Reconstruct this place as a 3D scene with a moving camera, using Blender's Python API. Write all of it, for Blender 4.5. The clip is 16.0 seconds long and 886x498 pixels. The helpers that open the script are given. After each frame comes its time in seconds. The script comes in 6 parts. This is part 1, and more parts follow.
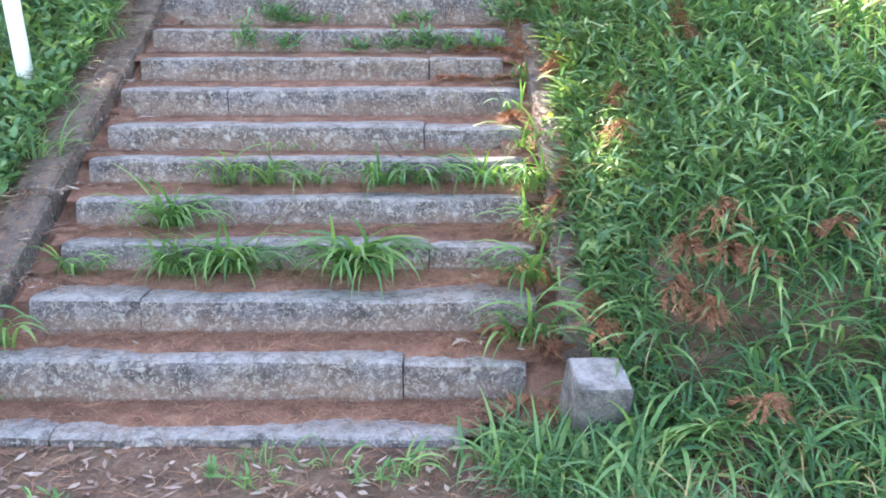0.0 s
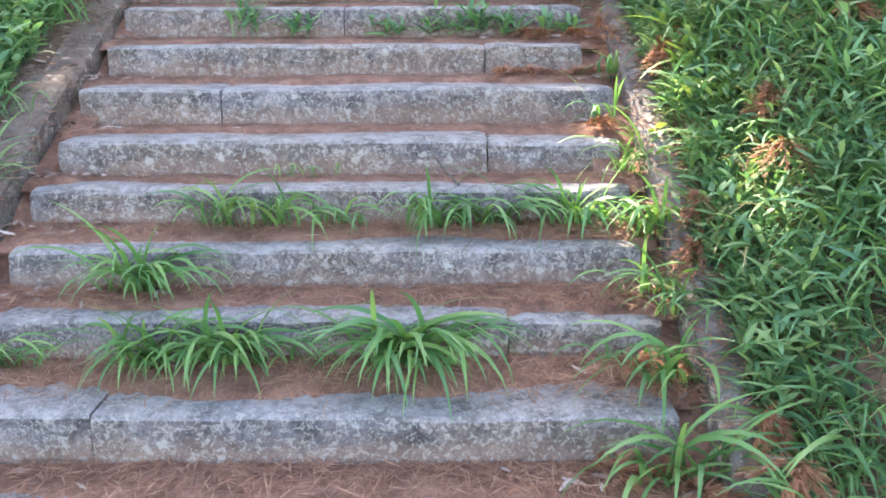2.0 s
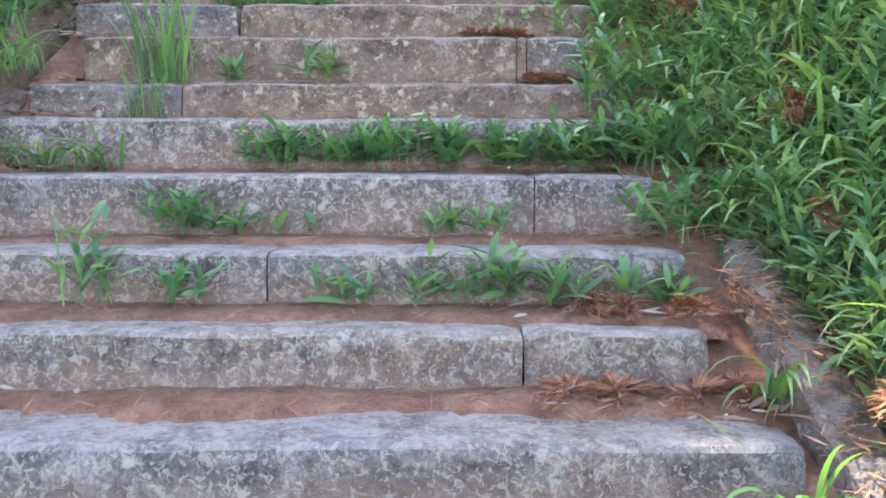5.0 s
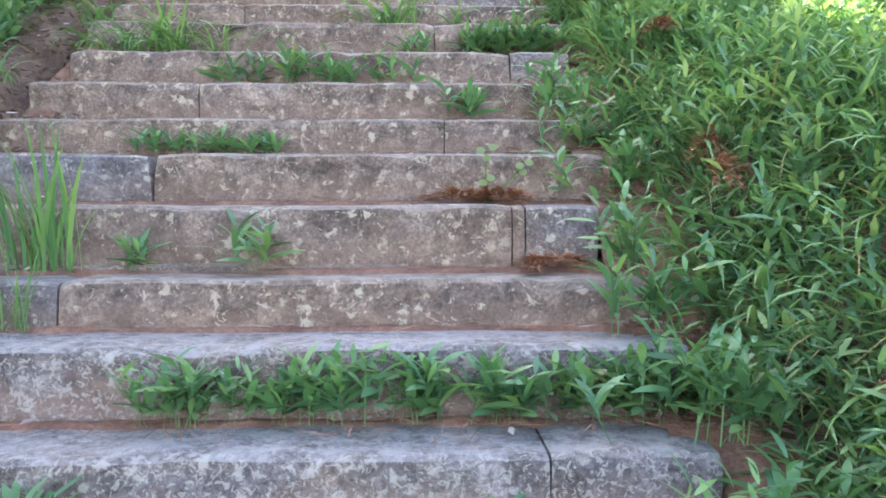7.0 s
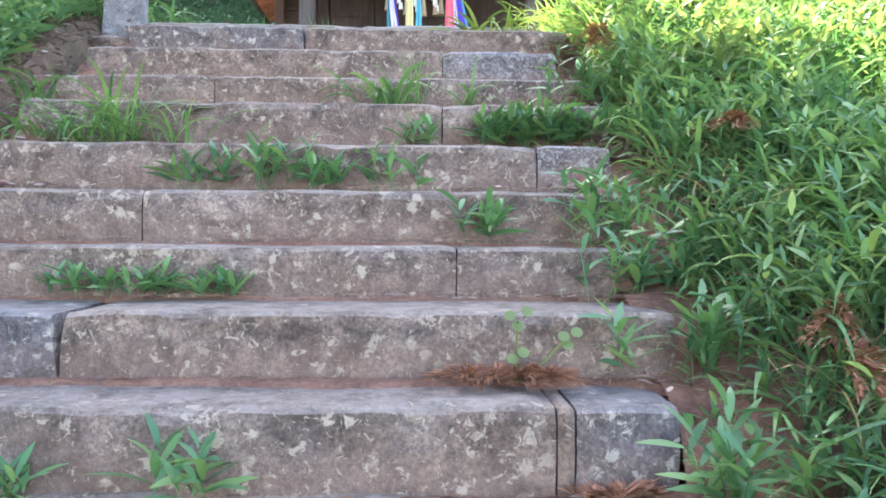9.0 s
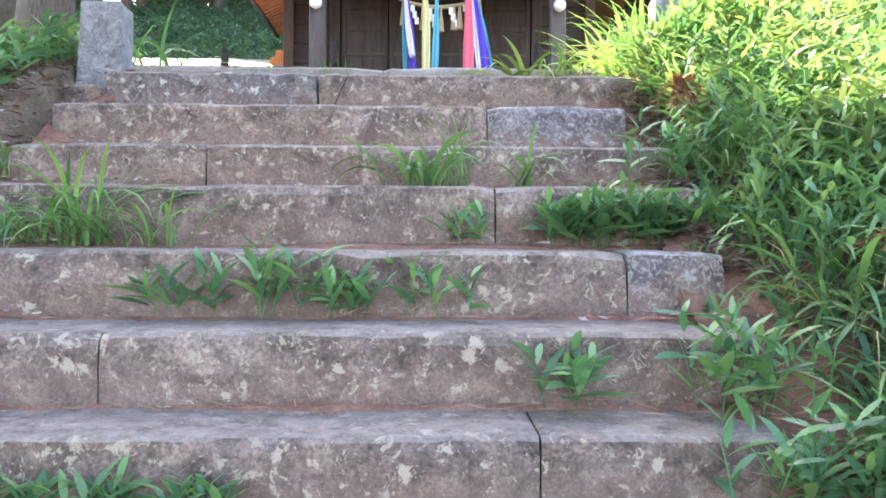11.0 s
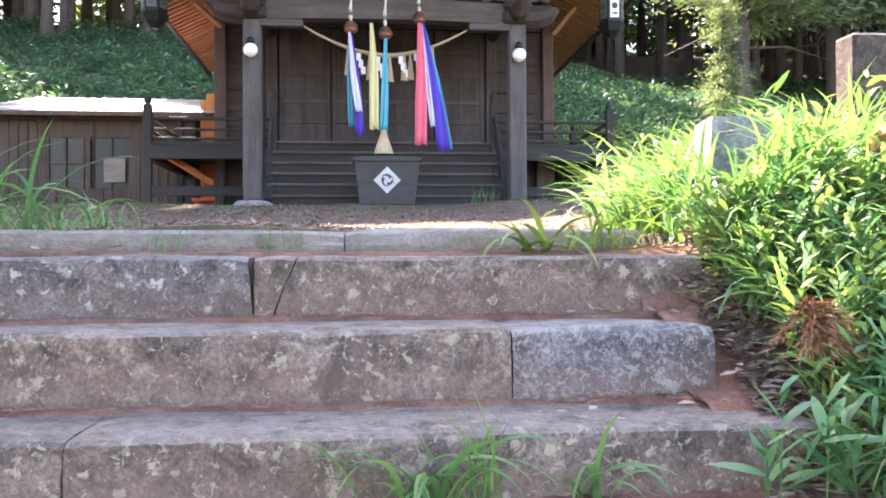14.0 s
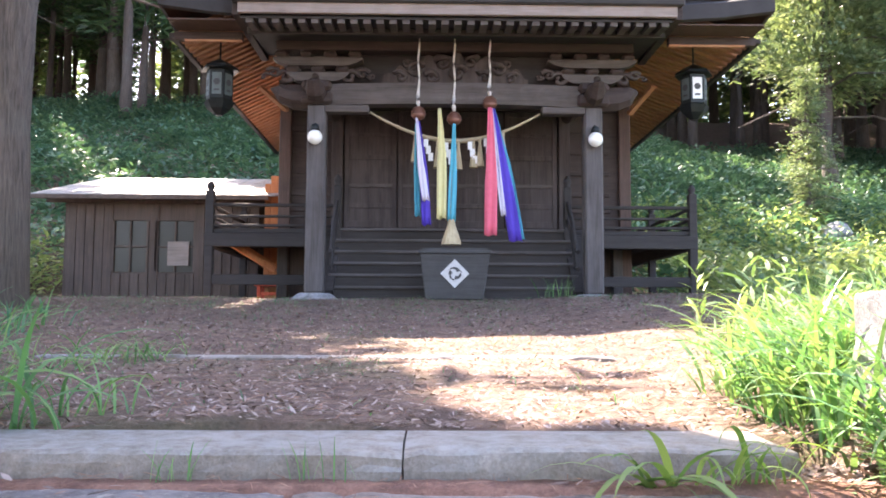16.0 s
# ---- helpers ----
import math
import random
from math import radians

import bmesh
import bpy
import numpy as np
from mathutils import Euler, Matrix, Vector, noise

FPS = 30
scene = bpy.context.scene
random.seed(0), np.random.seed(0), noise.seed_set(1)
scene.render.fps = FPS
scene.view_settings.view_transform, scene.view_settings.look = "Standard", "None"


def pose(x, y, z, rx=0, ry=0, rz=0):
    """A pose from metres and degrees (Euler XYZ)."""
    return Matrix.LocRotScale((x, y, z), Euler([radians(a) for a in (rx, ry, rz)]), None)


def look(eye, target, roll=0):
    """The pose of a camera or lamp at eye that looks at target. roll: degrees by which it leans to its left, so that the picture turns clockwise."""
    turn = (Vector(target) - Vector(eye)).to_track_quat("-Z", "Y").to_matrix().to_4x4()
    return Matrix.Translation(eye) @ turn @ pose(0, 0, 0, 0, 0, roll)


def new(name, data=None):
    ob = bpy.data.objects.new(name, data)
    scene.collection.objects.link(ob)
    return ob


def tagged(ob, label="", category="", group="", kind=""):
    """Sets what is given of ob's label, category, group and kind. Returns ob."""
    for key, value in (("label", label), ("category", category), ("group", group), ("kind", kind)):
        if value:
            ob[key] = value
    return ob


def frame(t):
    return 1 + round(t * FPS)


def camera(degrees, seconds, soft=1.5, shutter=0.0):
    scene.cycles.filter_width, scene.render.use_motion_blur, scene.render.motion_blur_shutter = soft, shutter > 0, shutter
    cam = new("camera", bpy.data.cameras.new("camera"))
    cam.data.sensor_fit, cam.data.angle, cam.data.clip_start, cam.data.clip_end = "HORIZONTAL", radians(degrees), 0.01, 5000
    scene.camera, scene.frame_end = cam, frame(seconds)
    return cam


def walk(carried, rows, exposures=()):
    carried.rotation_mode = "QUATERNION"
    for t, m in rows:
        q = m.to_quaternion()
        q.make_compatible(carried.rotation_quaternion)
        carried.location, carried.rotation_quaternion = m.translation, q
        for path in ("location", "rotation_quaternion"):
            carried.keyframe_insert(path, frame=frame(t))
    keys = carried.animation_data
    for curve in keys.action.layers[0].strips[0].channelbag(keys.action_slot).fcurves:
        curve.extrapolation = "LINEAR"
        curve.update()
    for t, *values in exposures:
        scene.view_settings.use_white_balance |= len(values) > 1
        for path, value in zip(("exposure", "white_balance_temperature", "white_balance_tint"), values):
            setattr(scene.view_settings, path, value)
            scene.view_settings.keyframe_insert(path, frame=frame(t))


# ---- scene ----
cam = camera(55.9, 16.0, 1.8)
PATH = [
    (0, (0.035, 0.012, 1.742), (0.023, 1.928, 1.169), -0.1),
    (0.5, (-0.039, 0.273, 1.723), (-0.087, 2.178, 1.117), -0.6),
    (1, (-0.11, 0.551, 1.725), (-0.174, 2.452, 1.109), -0.6),
    (1.5, (-0.135, 0.883, 1.73), (-0.168, 2.781, 1.099), -0.6),
    (2, (-0.226, 1.196, 1.724), (-0.248, 3.094, 1.093), -0.4),
    (2.5, (-0.265, 1.539, 1.7), (-0.274, 3.45, 1.111), -0.1),
    (3, (-0.258, 1.859, 1.731), (-0.227, 3.791, 1.215), -0.0),
    (3.5, (-0.305, 2.162, 1.771), (-0.284, 4.114, 1.333), 0.0),
    (4, (-0.289, 2.462, 1.769), (-0.266, 4.429, 1.405), 0.4),
    (4.5, (-0.26, 2.789, 1.765), (-0.223, 4.767, 1.471), 0.5),
    (5, (-0.275, 3.106, 1.836), (-0.267, 5.093, 1.603), 0.1),
    (7.5, (-0.268, 4.163, 2.359), (-0.191, 6.16, 2.282), -0.1),
    (8, (-0.292, 4.371, 2.432), (-0.236, 6.369, 2.364), -0.0),
    (8.5, (-0.281, 4.57, 2.53), (-0.229, 6.568, 2.476), 0.2),
    (9, (-0.276, 4.747, 2.648), (-0.207, 6.746, 2.627), 0.4),
    (9.5, (-0.299, 4.94, 2.741), (-0.252, 6.939, 2.751), 0.3),
    (12, (-0.479, 5.875, 3.222), (-0.432, 7.874, 3.18), 0.3),
    (12.5, (-0.518, 6.077, 3.332), (-0.462, 8.075, 3.281), 0.1),
    (13, (-0.51, 6.278, 3.468), (-0.415, 8.275, 3.427), -0.1),
    (13.5, (-0.503, 6.463, 3.636), (-0.328, 8.455, 3.614), -0.1),
    (14, (-0.53, 6.625, 3.733), (-0.337, 8.615, 3.76), -0.3),
    (14.5, (-0.53, 6.79, 3.819), (-0.347, 8.78, 3.896), -0.5),
    (15, (-0.51, 6.938, 3.954), (-0.382, 8.93, 4.076), -0.3),
    (15.5, (-0.519, 7.094, 4.035), (-0.453, 9.087, 4.191), -0.1),
    (16, (-0.526, 7.255, 4.154), (-0.491, 9.247, 4.33), 0.3),
]
EXPOSURES = ((0.0, 3.31, 7850, 14), (5.0, 3.22, 7900, 15), (8.0, 3.39, 7550, 16), (12.5, 3.36, 7400, 19), (14.5, 3.12, 7300, 22), (16.0, 3.0, 7200, 23))
walk(cam, [(t, look(eye, target, roll)) for t, eye, target, roll in PATH], EXPOSURES)
SKY, SUN = 0.15, 5.0

# ---- light ----
SUN_DIR = Vector((-0.31, 0.56, 0.77)).normalized()   # from the place towards the sun
world = bpy.data.worlds.new("world")
scene.world = world
world.use_nodes = True
wn = world.node_tree.nodes
sky = wn.new("ShaderNodeTexSky")
sky.sky_type, sky.sun_disc = "NISHITA", False
sky.sun_elevation = math.asin(SUN_DIR.z)
sky.sun_rotation = math.atan2(SUN_DIR.x, SUN_DIR.y)
sky.air_density, sky.dust_density = 1.0, 1.5
wn["Background"].inputs["Strength"].default_value = SKY
world.node_tree.links.new(sky.outputs[0], wn["Background"].inputs["Color"])
sun = new("sun", bpy.data.lights.new("sun", "SUN"))
sun.data.energy, sun.data.angle, sun.data.color = SUN, radians(0.55), (1.0, 0.93, 0.82)
sun.matrix_world = look(SUN_DIR * 40, (0, 0, 0))


# ---- materials ----
class Nodes:
    """Short hand for building a node material."""

    def __init__(self, name):
        self.m = bpy.data.materials.new(name)
        self.m.use_nodes = True
        self.t = self.m.node_tree
        self.bsdf = self.t.nodes["Principled BSDF"]
        self.out = self.t.nodes["Material Output"]
        self.pos = self.t.nodes.new("ShaderNodeNewGeometry")

    def link(self, a, b):
        self.t.links.new(a, b)

    def place(self, scale=(1, 1, 1)):
        n = self.t.nodes.new("ShaderNodeMapping")
        n.inputs["Scale"].default_value = scale
        self.link(self.pos.outputs["Position"], n.inputs["Vector"])
        return n.outputs[0]

    def noise(self, scale, detail=4, rough=0.6, stretch=(1, 1, 1), distort=0.0):
        n = self.t.nodes.new("ShaderNodeTexNoise")
        n.inputs["Scale"].default_value, n.inputs["Detail"].default_value = scale, detail
        n.inputs["Roughness"].default_value, n.inputs["Distortion"].default_value = rough, distort
        self.link(self.place(stretch), n.inputs["Vector"])
        return n.outputs["Fac"]

    def cells(self, scale, stretch=(1, 1, 1)):
        n = self.t.nodes.new("ShaderNodeTexVoronoi")
        n.inputs["Scale"].default_value = scale
        self.link(self.place(stretch), n.inputs["Vector"])
        return n.outputs["Distance"]

    def ramp(self, fac, *stops):
        n = self.t.nodes.new("ShaderNodeValToRGB")
        e = n.color_ramp.elements
        while len(e) < len(stops):
            e.new(0.5)
        for k, (at, c) in enumerate(stops):
            e[k].position = at
            e[k].color = (*c, 1) if not isinstance(c, (int, float)) else (c, c, c, 1)
        self.link(fac, n.inputs[0])
        return n.outputs[0]

    def mix(self, fac, a, b, kind="MIX"):
        n = self.t.nodes.new("ShaderNodeMix")
        n.data_type, n.blend_type = "RGBA", kind
        for sock, v in ((n.inputs[0], fac), (n.inputs[6], a), (n.inputs[7], b)):
            if isinstance(v, (int, float)):
                sock.default_value = v
            elif isinstance(v, tuple):
                sock.default_value = (*v, 1)
            else:
                self.link(v, sock)
        return n.outputs[2]

    def maths(self, kind, a, b=0.0):
        n = self.t.nodes.new("ShaderNodeMath")
        n.operation = kind
        for sock, v in zip(n.inputs, (a, b)):
            if isinstance(v, (int, float)):
                sock.default_value = v
            else:
                self.link(v, sock)
        return n.outputs[0]

    def chance(self):
        return self.t.nodes.new("ShaderNodeObjectInfo").outputs["Random"]

    def upward(self):
        n = self.t.nodes.new("ShaderNodeSeparateXYZ")
        self.link(self.pos.outputs["Normal"], n.inputs[0])
        return n.outputs[2]

    def bump(self, height, strength=0.4, distance=0.01):
        n = self.t.nodes.new("ShaderNodeBump")
        n.inputs["Strength"].default_value, n.inputs["Distance"].default_value = strength, distance
        self.link(height, n.inputs["Height"])
        self.link(n.outputs[0], self.bsdf.inputs["Normal"])

    def done(self, colour, rough=0.8, metal=0.0):
        b = self.bsdf
        if isinstance(colour, tuple):
            b.inputs["Base Color"].default_value = (*colour, 1)
        else:
            self.link(colour, b.inputs["Base Color"])
        if isinstance(rough, (int, float)):
            b.inputs["Roughness"].default_value = rough
        else:
            self.link(rough, b.inputs["Roughness"])
        b.inputs["Metallic"].default_value = metal
        return self.m


def stone(name, dark, light, lichen, dust, spots=0.6, warm=None, rough=1.0, fleck=(30, 0.54, 0.63, 0.5), splash=0.0):
    """Hewn weathered stone: grain, stains, lichen blotches, dust and painted light on what faces up, soil splashed over
    its foot.
    """
    k = Nodes(name)
    big = k.noise(2.3, 6, 0.72, distort=0.5)
    grain = k.noise(95, 3, 0.75)
    mid = k.noise(11, 6, 0.72, distort=0.4)
    base = k.ramp(big, (0.34, dark), (0.66, light))
    if warm:
        base = k.mix(k.ramp(k.noise(1.3, 6, 0.72, (1, 1, 2.2), 0.4), (0.42, 0.0), (0.60, 0.9)), base, warm)
    base = k.mix(k.ramp(k.chance(), (0.0, 0.0), (1.0, 0.5)), base, k.mix(0.5, base, dark))
    base = k.mix(0.9 * rough, base, k.ramp(mid, (0.36, 0.16), (0.5, 0.48), (0.64, 0.80)), "OVERLAY")
    pit = k.ramp(k.noise(38, 5, 0.8, distort=0.5), (0.37, 0.6 * rough), (0.46, 0.0))
    base = k.mix(pit, base, k.mix(0.75, base, (0.04, 0.035, 0.035)))
    base = k.mix(0.55 * rough, base, k.ramp(grain, (0.34, 0.12), (0.5, 0.5), (0.66, 0.92)), "OVERLAY")
    streak = k.ramp(k.noise(3.0, 5, 0.7, (9, 9, 0.9)), (0.40, 0.0), (0.70, 0.55))
    base = k.mix(streak, base, k.mix(0.55, base, dark))
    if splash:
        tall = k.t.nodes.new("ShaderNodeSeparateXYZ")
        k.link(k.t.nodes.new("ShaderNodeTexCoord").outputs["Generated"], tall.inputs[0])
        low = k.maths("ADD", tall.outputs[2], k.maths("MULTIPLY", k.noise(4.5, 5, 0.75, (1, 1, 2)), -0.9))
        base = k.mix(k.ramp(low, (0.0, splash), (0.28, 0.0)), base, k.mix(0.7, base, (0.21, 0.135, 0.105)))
    size, low, high, much = fleck
    base = k.mix(k.ramp(k.noise(size, 4, 0.75, distort=0.9), (low, 0.0), (high, much * rough)), base, lichen)
    patch = k.ramp(k.noise(1.7, 4), (0.38, 0.05), (0.52, spots))
    cell = k.mix(0.66, k.cells(15.0), k.noise(26, 6, 0.8, distort=0.6))
    base = k.mix(k.maths("MULTIPLY", k.ramp(cell, (0.374, 1.0), (0.402, 0.0)), patch), base, lichen)
    cell = k.mix(0.42, k.cells(10.0, (1, 1, 1.2)), k.noise(40, 5, 0.8))
    base = k.mix(k.maths("MULTIPLY", k.ramp(cell, (0.255, 0.7), (0.285, 0.0)), patch), base, lichen)
    # paler upward faces: dust and wear, with the lit arris put into the colour
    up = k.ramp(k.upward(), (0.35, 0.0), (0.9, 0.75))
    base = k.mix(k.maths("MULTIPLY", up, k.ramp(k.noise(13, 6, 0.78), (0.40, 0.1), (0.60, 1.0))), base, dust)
    k.bump(k.mix(0.4, mid, grain), 0.8, 0.014)
    return k.done(base, k.ramp(mid, (0.3, 0.95), (0.7, 0.8)))


def timber(name, dark, light, along="z", rough=0.75, weather=0.35, bleach=(0.30, 0.28, 0.27)):
    """Weathered wood with the grain along an axis."""
    k = Nodes(name)
    fine = tuple(1.2 if a == along else 26 for a in "xyz")
    wide = tuple(0.5 if a == along else 5 for a in "xyz")
    grain = k.noise(2.0, 6, 0.7, fine, 0.3)
    broad = k.noise(2.0, 3, 0.6, wide)
    base = k.ramp(grain, (0.3, dark), (0.72, light))
    base = k.mix(k.ramp(broad, (0.35, 0.0), (0.75, weather)), base, bleach)
    base = k.mix(0.35, base, k.ramp(k.noise(3.5, 5, 0.7), (0.3, 0.25), (0.7, 0.75)), "OVERLAY")
    base = k.mix(k.ramp(k.chance(), (0.0, 0.0), (1.0, 0.35)), base, k.mix(0.5, base, dark))
    k.bump(grain, 0.5, 0.006)
    return k.done(base, rough)


def leaf(name, a, b, c, thin=0.45, rough=0.45, single=False):
    """Leaves that let some light through; every blade has a tone of its own."""
    k = Nodes(name)
    tone = k.ramp(k.chance() if single else k.pos.outputs["Random Per Island"], (0.0, a), (0.5, b), (1.0, c))
    tone = k.mix(0.35, tone, k.ramp(k.noise(2.5, 3), (0.3, 0.3), (0.7, 0.7)), "OVERLAY")
    k.done(tone, rough)
    back = k.t.nodes.new("ShaderNodeBsdfTranslucent")
    k.link(k.mix(1.0, tone, (1.0, 1.0, 0.55), "MULTIPLY"), back.inputs["Color"])
    both = k.t.nodes.new("ShaderNodeMixShader")
    both.inputs[0].default_value = thin
    k.link(k.bsdf.outputs[0], both.inputs[1])
    k.link(back.outputs[0], both.inputs[2])
    k.link(both.outputs[0], k.out.inputs["Surface"])
    return k.m


def plain(name, colour, rough=0.6, metal=0.0, vary=0.25, scale=8.0, bump=0.15):
    k = Nodes(name)
    n = k.noise(scale, 5, 0.65)
    base = k.mix(vary, colour, k.ramp(n, (0.3, 0.2), (0.7, 0.8)), "OVERLAY")
    if bump:
        k.bump(k.noise(scale * 9, 3), bump, 0.004)
    return k.done(base, rough, metal)


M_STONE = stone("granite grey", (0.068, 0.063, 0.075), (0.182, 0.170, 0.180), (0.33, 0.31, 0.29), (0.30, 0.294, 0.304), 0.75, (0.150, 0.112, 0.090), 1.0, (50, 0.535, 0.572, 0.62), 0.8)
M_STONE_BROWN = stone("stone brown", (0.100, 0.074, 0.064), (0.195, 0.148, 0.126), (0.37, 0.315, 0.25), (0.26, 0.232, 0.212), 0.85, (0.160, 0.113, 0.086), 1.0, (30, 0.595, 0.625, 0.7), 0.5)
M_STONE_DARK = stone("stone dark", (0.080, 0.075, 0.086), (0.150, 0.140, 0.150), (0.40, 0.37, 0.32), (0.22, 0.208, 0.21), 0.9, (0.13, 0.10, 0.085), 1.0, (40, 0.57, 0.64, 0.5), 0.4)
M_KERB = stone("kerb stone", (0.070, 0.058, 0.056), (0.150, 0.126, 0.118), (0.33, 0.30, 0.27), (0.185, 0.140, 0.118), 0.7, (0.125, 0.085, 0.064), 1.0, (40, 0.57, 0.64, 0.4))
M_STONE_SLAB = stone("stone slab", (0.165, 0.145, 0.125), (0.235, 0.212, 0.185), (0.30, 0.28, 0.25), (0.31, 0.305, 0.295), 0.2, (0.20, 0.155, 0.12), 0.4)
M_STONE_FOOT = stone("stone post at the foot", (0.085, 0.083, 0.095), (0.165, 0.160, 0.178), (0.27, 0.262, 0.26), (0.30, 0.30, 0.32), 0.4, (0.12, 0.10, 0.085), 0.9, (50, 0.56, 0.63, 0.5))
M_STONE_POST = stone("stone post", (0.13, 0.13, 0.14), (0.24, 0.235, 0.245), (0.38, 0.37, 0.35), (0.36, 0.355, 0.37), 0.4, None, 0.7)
M_MONUMENT = stone("stone red brown", (0.045, 0.033, 0.030), (0.080, 0.058, 0.052), (0.12, 0.10, 0.09), (0.3, 0.29, 0.28), 0.1)
M_POST = timber("timber pillar", (0.036, 0.029, 0.029), (0.098, 0.084, 0.082), "z", weather=0.5, bleach=(0.156, 0.145, 0.149))
M_WALL = timber("timber wall", (0.019, 0.011, 0.010), (0.058, 0.037, 0.032), "x", weather=0.35, bleach=(0.098, 0.070, 0.065))
M_DOOR = timber("timber door", (0.020, 0.014, 0.014), (0.069, 0.047, 0.044), "z", weather=0.55, bleach=(0.117, 0.093, 0.090))
M_BEAM = timber("timber beam", (0.038, 0.030, 0.027), (0.100, 0.080, 0.075), "x", weather=0.5, bleach=(0.152, 0.132, 0.128))
M_TREAD = timber("worn and lit timber tread", (0.037, 0.031, 0.030), (0.094, 0.084, 0.082), "x", weather=0.5, bleach=(0.148, 0.135, 0.135))
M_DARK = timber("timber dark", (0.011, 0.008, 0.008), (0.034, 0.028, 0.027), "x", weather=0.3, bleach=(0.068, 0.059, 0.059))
M_RED = timber("timber red brown", (0.050, 0.025, 0.019), (0.108, 0.062, 0.048), "z", weather=0.25, bleach=(0.144, 0.100, 0.084))
# orange raised for light bounced up from the ground under the eaves
M_RAFTER_LIT = timber("timber rafter lit from below", (0.328, 0.139, 0.070), (0.525, 0.262, 0.139), "x", weather=0.2, bleach=(0.410, 0.262, 0.164))
# darkened for the shaded gaps between the rafters
M_SOFFIT_SHADED = timber("timber soffit shaded", (0.040, 0.014, 0.009), (0.085, 0.034, 0.022), "y", weather=0.1, bleach=(0.10, 0.05, 0.034))
M_FASCIA = timber("timber fascia", (0.170, 0.128, 0.111), (0.323, 0.264, 0.238), "x", weather=0.5, bleach=(0.340, 0.285, 0.264))
M_SHED = timber("timber shed", (0.038, 0.024, 0.019), (0.110, 0.074, 0.060), "z", weather=0.4, bleach=(0.17, 0.13, 0.115))
M_SHINGLE = timber("shed roof boards", (0.24, 0.235, 0.24), (0.38, 0.375, 0.38), "y", rough=0.55, weather=0.5, bleach=(0.44, 0.43, 0.43))
M_ROOF = plain("dark roof sheet", (0.034, 0.030, 0.031), 0.8, 0.0, 0.4, 3.0)
M_BLACK = plain("black iron", (0.024, 0.029, 0.031), 0.5, 0.6, 0.3)
M_BOXPAINT = timber("grey painted board", (0.029, 0.028, 0.029), (0.054, 0.053, 0.054), "x", weather=0.4, bleach=(0.075, 0.073, 0.075))
M_WHITE = plain("white paint", (0.78, 0.78, 0.78), 0.45, 0.0, 0.08)
M_OLDWHITE = plain("weathered white paint", (0.50, 0.50, 0.51), 0.6, 0.0, 0.25, 14.0)
M_CREST = plain("crest dark", (0.05, 0.05, 0.055), 0.6)
M_LANTERN = plain("lantern mesh", (0.10, 0.125, 0.128), 0.5, 0.2)
M_PAPER = plain("white paper", (0.8, 0.8, 0.78), 0.7, 0.0, 0.05)
M_ROPE = timber("straw rope", (0.30, 0.235, 0.14), (0.50, 0.41, 0.27), "x", weather=0.2, bleach=(0.5, 0.44, 0.33))
M_CORD = plain("white cord", (0.62, 0.59, 0.56), 0.8, 0.0, 0.3, 60)
M_STRAW = timber("straw tassel", (0.34, 0.27, 0.16), (0.56, 0.46, 0.30), "z", weather=0.1)
M_BELL = plain("old brass bell", (0.19, 0.085, 0.06), 0.45, 0.5, 0.3)
M_REDPAINT = plain("vermilion paint", (0.62, 0.075, 0.03), 0.5, 0.0, 0.2)
# sunlight on the hall's left side is put into this orange
M_SUNLIT_ORANGE = timber("sunlit orange timber", (0.40, 0.13, 0.05), (0.62, 0.25, 0.10), "z", weather=0.2, bleach=(0.6, 0.35, 0.2))
M_PURPLE = plain("violet cloth", (0.075, 0.04, 0.42), 0.75, 0.0, 0.15, 20)
M_TEAL = plain("turquoise cloth", (0.05, 0.36, 0.48), 0.75, 0.0, 0.15, 20)
M_YELLOW = plain("pale yellow cloth", (0.62, 0.58, 0.30), 0.75, 0.0, 0.15, 20)
M_PINK = plain("pink cloth", (0.72, 0.13, 0.20), 0.75, 0.0, 0.2, 20)
M_LILAC = plain("white cloth", (0.62, 0.60, 0.72), 0.75, 0.0, 0.1, 20)
M_GLOBE = Nodes("opal glass").done((0.85, 0.85, 0.82), 0.25)
M_GLASS = plain("dusty window glass", (0.012, 0.013, 0.012), 0.35, 0.0, 0.4, 4.0, 0.0)

G_BANK = leaf("grass bank", (0.055, 0.165, 0.095), (0.10, 0.26, 0.125), (0.21, 0.37, 0.16))
G_LONG = leaf("grass long", (0.075, 0.20, 0.085), (0.13, 0.295, 0.11), (0.24, 0.39, 0.15))
G_SASA = leaf("leafy weed", (0.075, 0.195, 0.115), (0.145, 0.31, 0.155), (0.28, 0.42, 0.19), 0.45, 0.55)
# yellowed and paled: the sun on this grass is in its colour
G_SUNNY = leaf("grass sunny", (0.075, 0.15, 0.065), (0.14, 0.235, 0.095), (0.26, 0.34, 0.155), 0.40, 0.55)
G_DRY = leaf("dry grass", (0.26, 0.17, 0.08), (0.40, 0.29, 0.14), (0.50, 0.40, 0.22), 0.3, 0.7)
G_DEAD = leaf("dead cedar", (0.185, 0.078, 0.048), (0.335, 0.150, 0.090), (0.47, 0.245, 0.155), 0.2, 0.8)
G_LITTER = leaf("leaf litter", (0.13, 0.085, 0.072), (0.235, 0.165, 0.145), (0.42, 0.345, 0.32), 0.1, 0.8)
G_NEEDLE = leaf("needle litter", (0.15, 0.068, 0.045), (0.27, 0.13, 0.085), (0.38, 0.22, 0.155), 0.1, 0.85)
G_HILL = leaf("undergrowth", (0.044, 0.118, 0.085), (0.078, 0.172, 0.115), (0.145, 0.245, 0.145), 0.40)
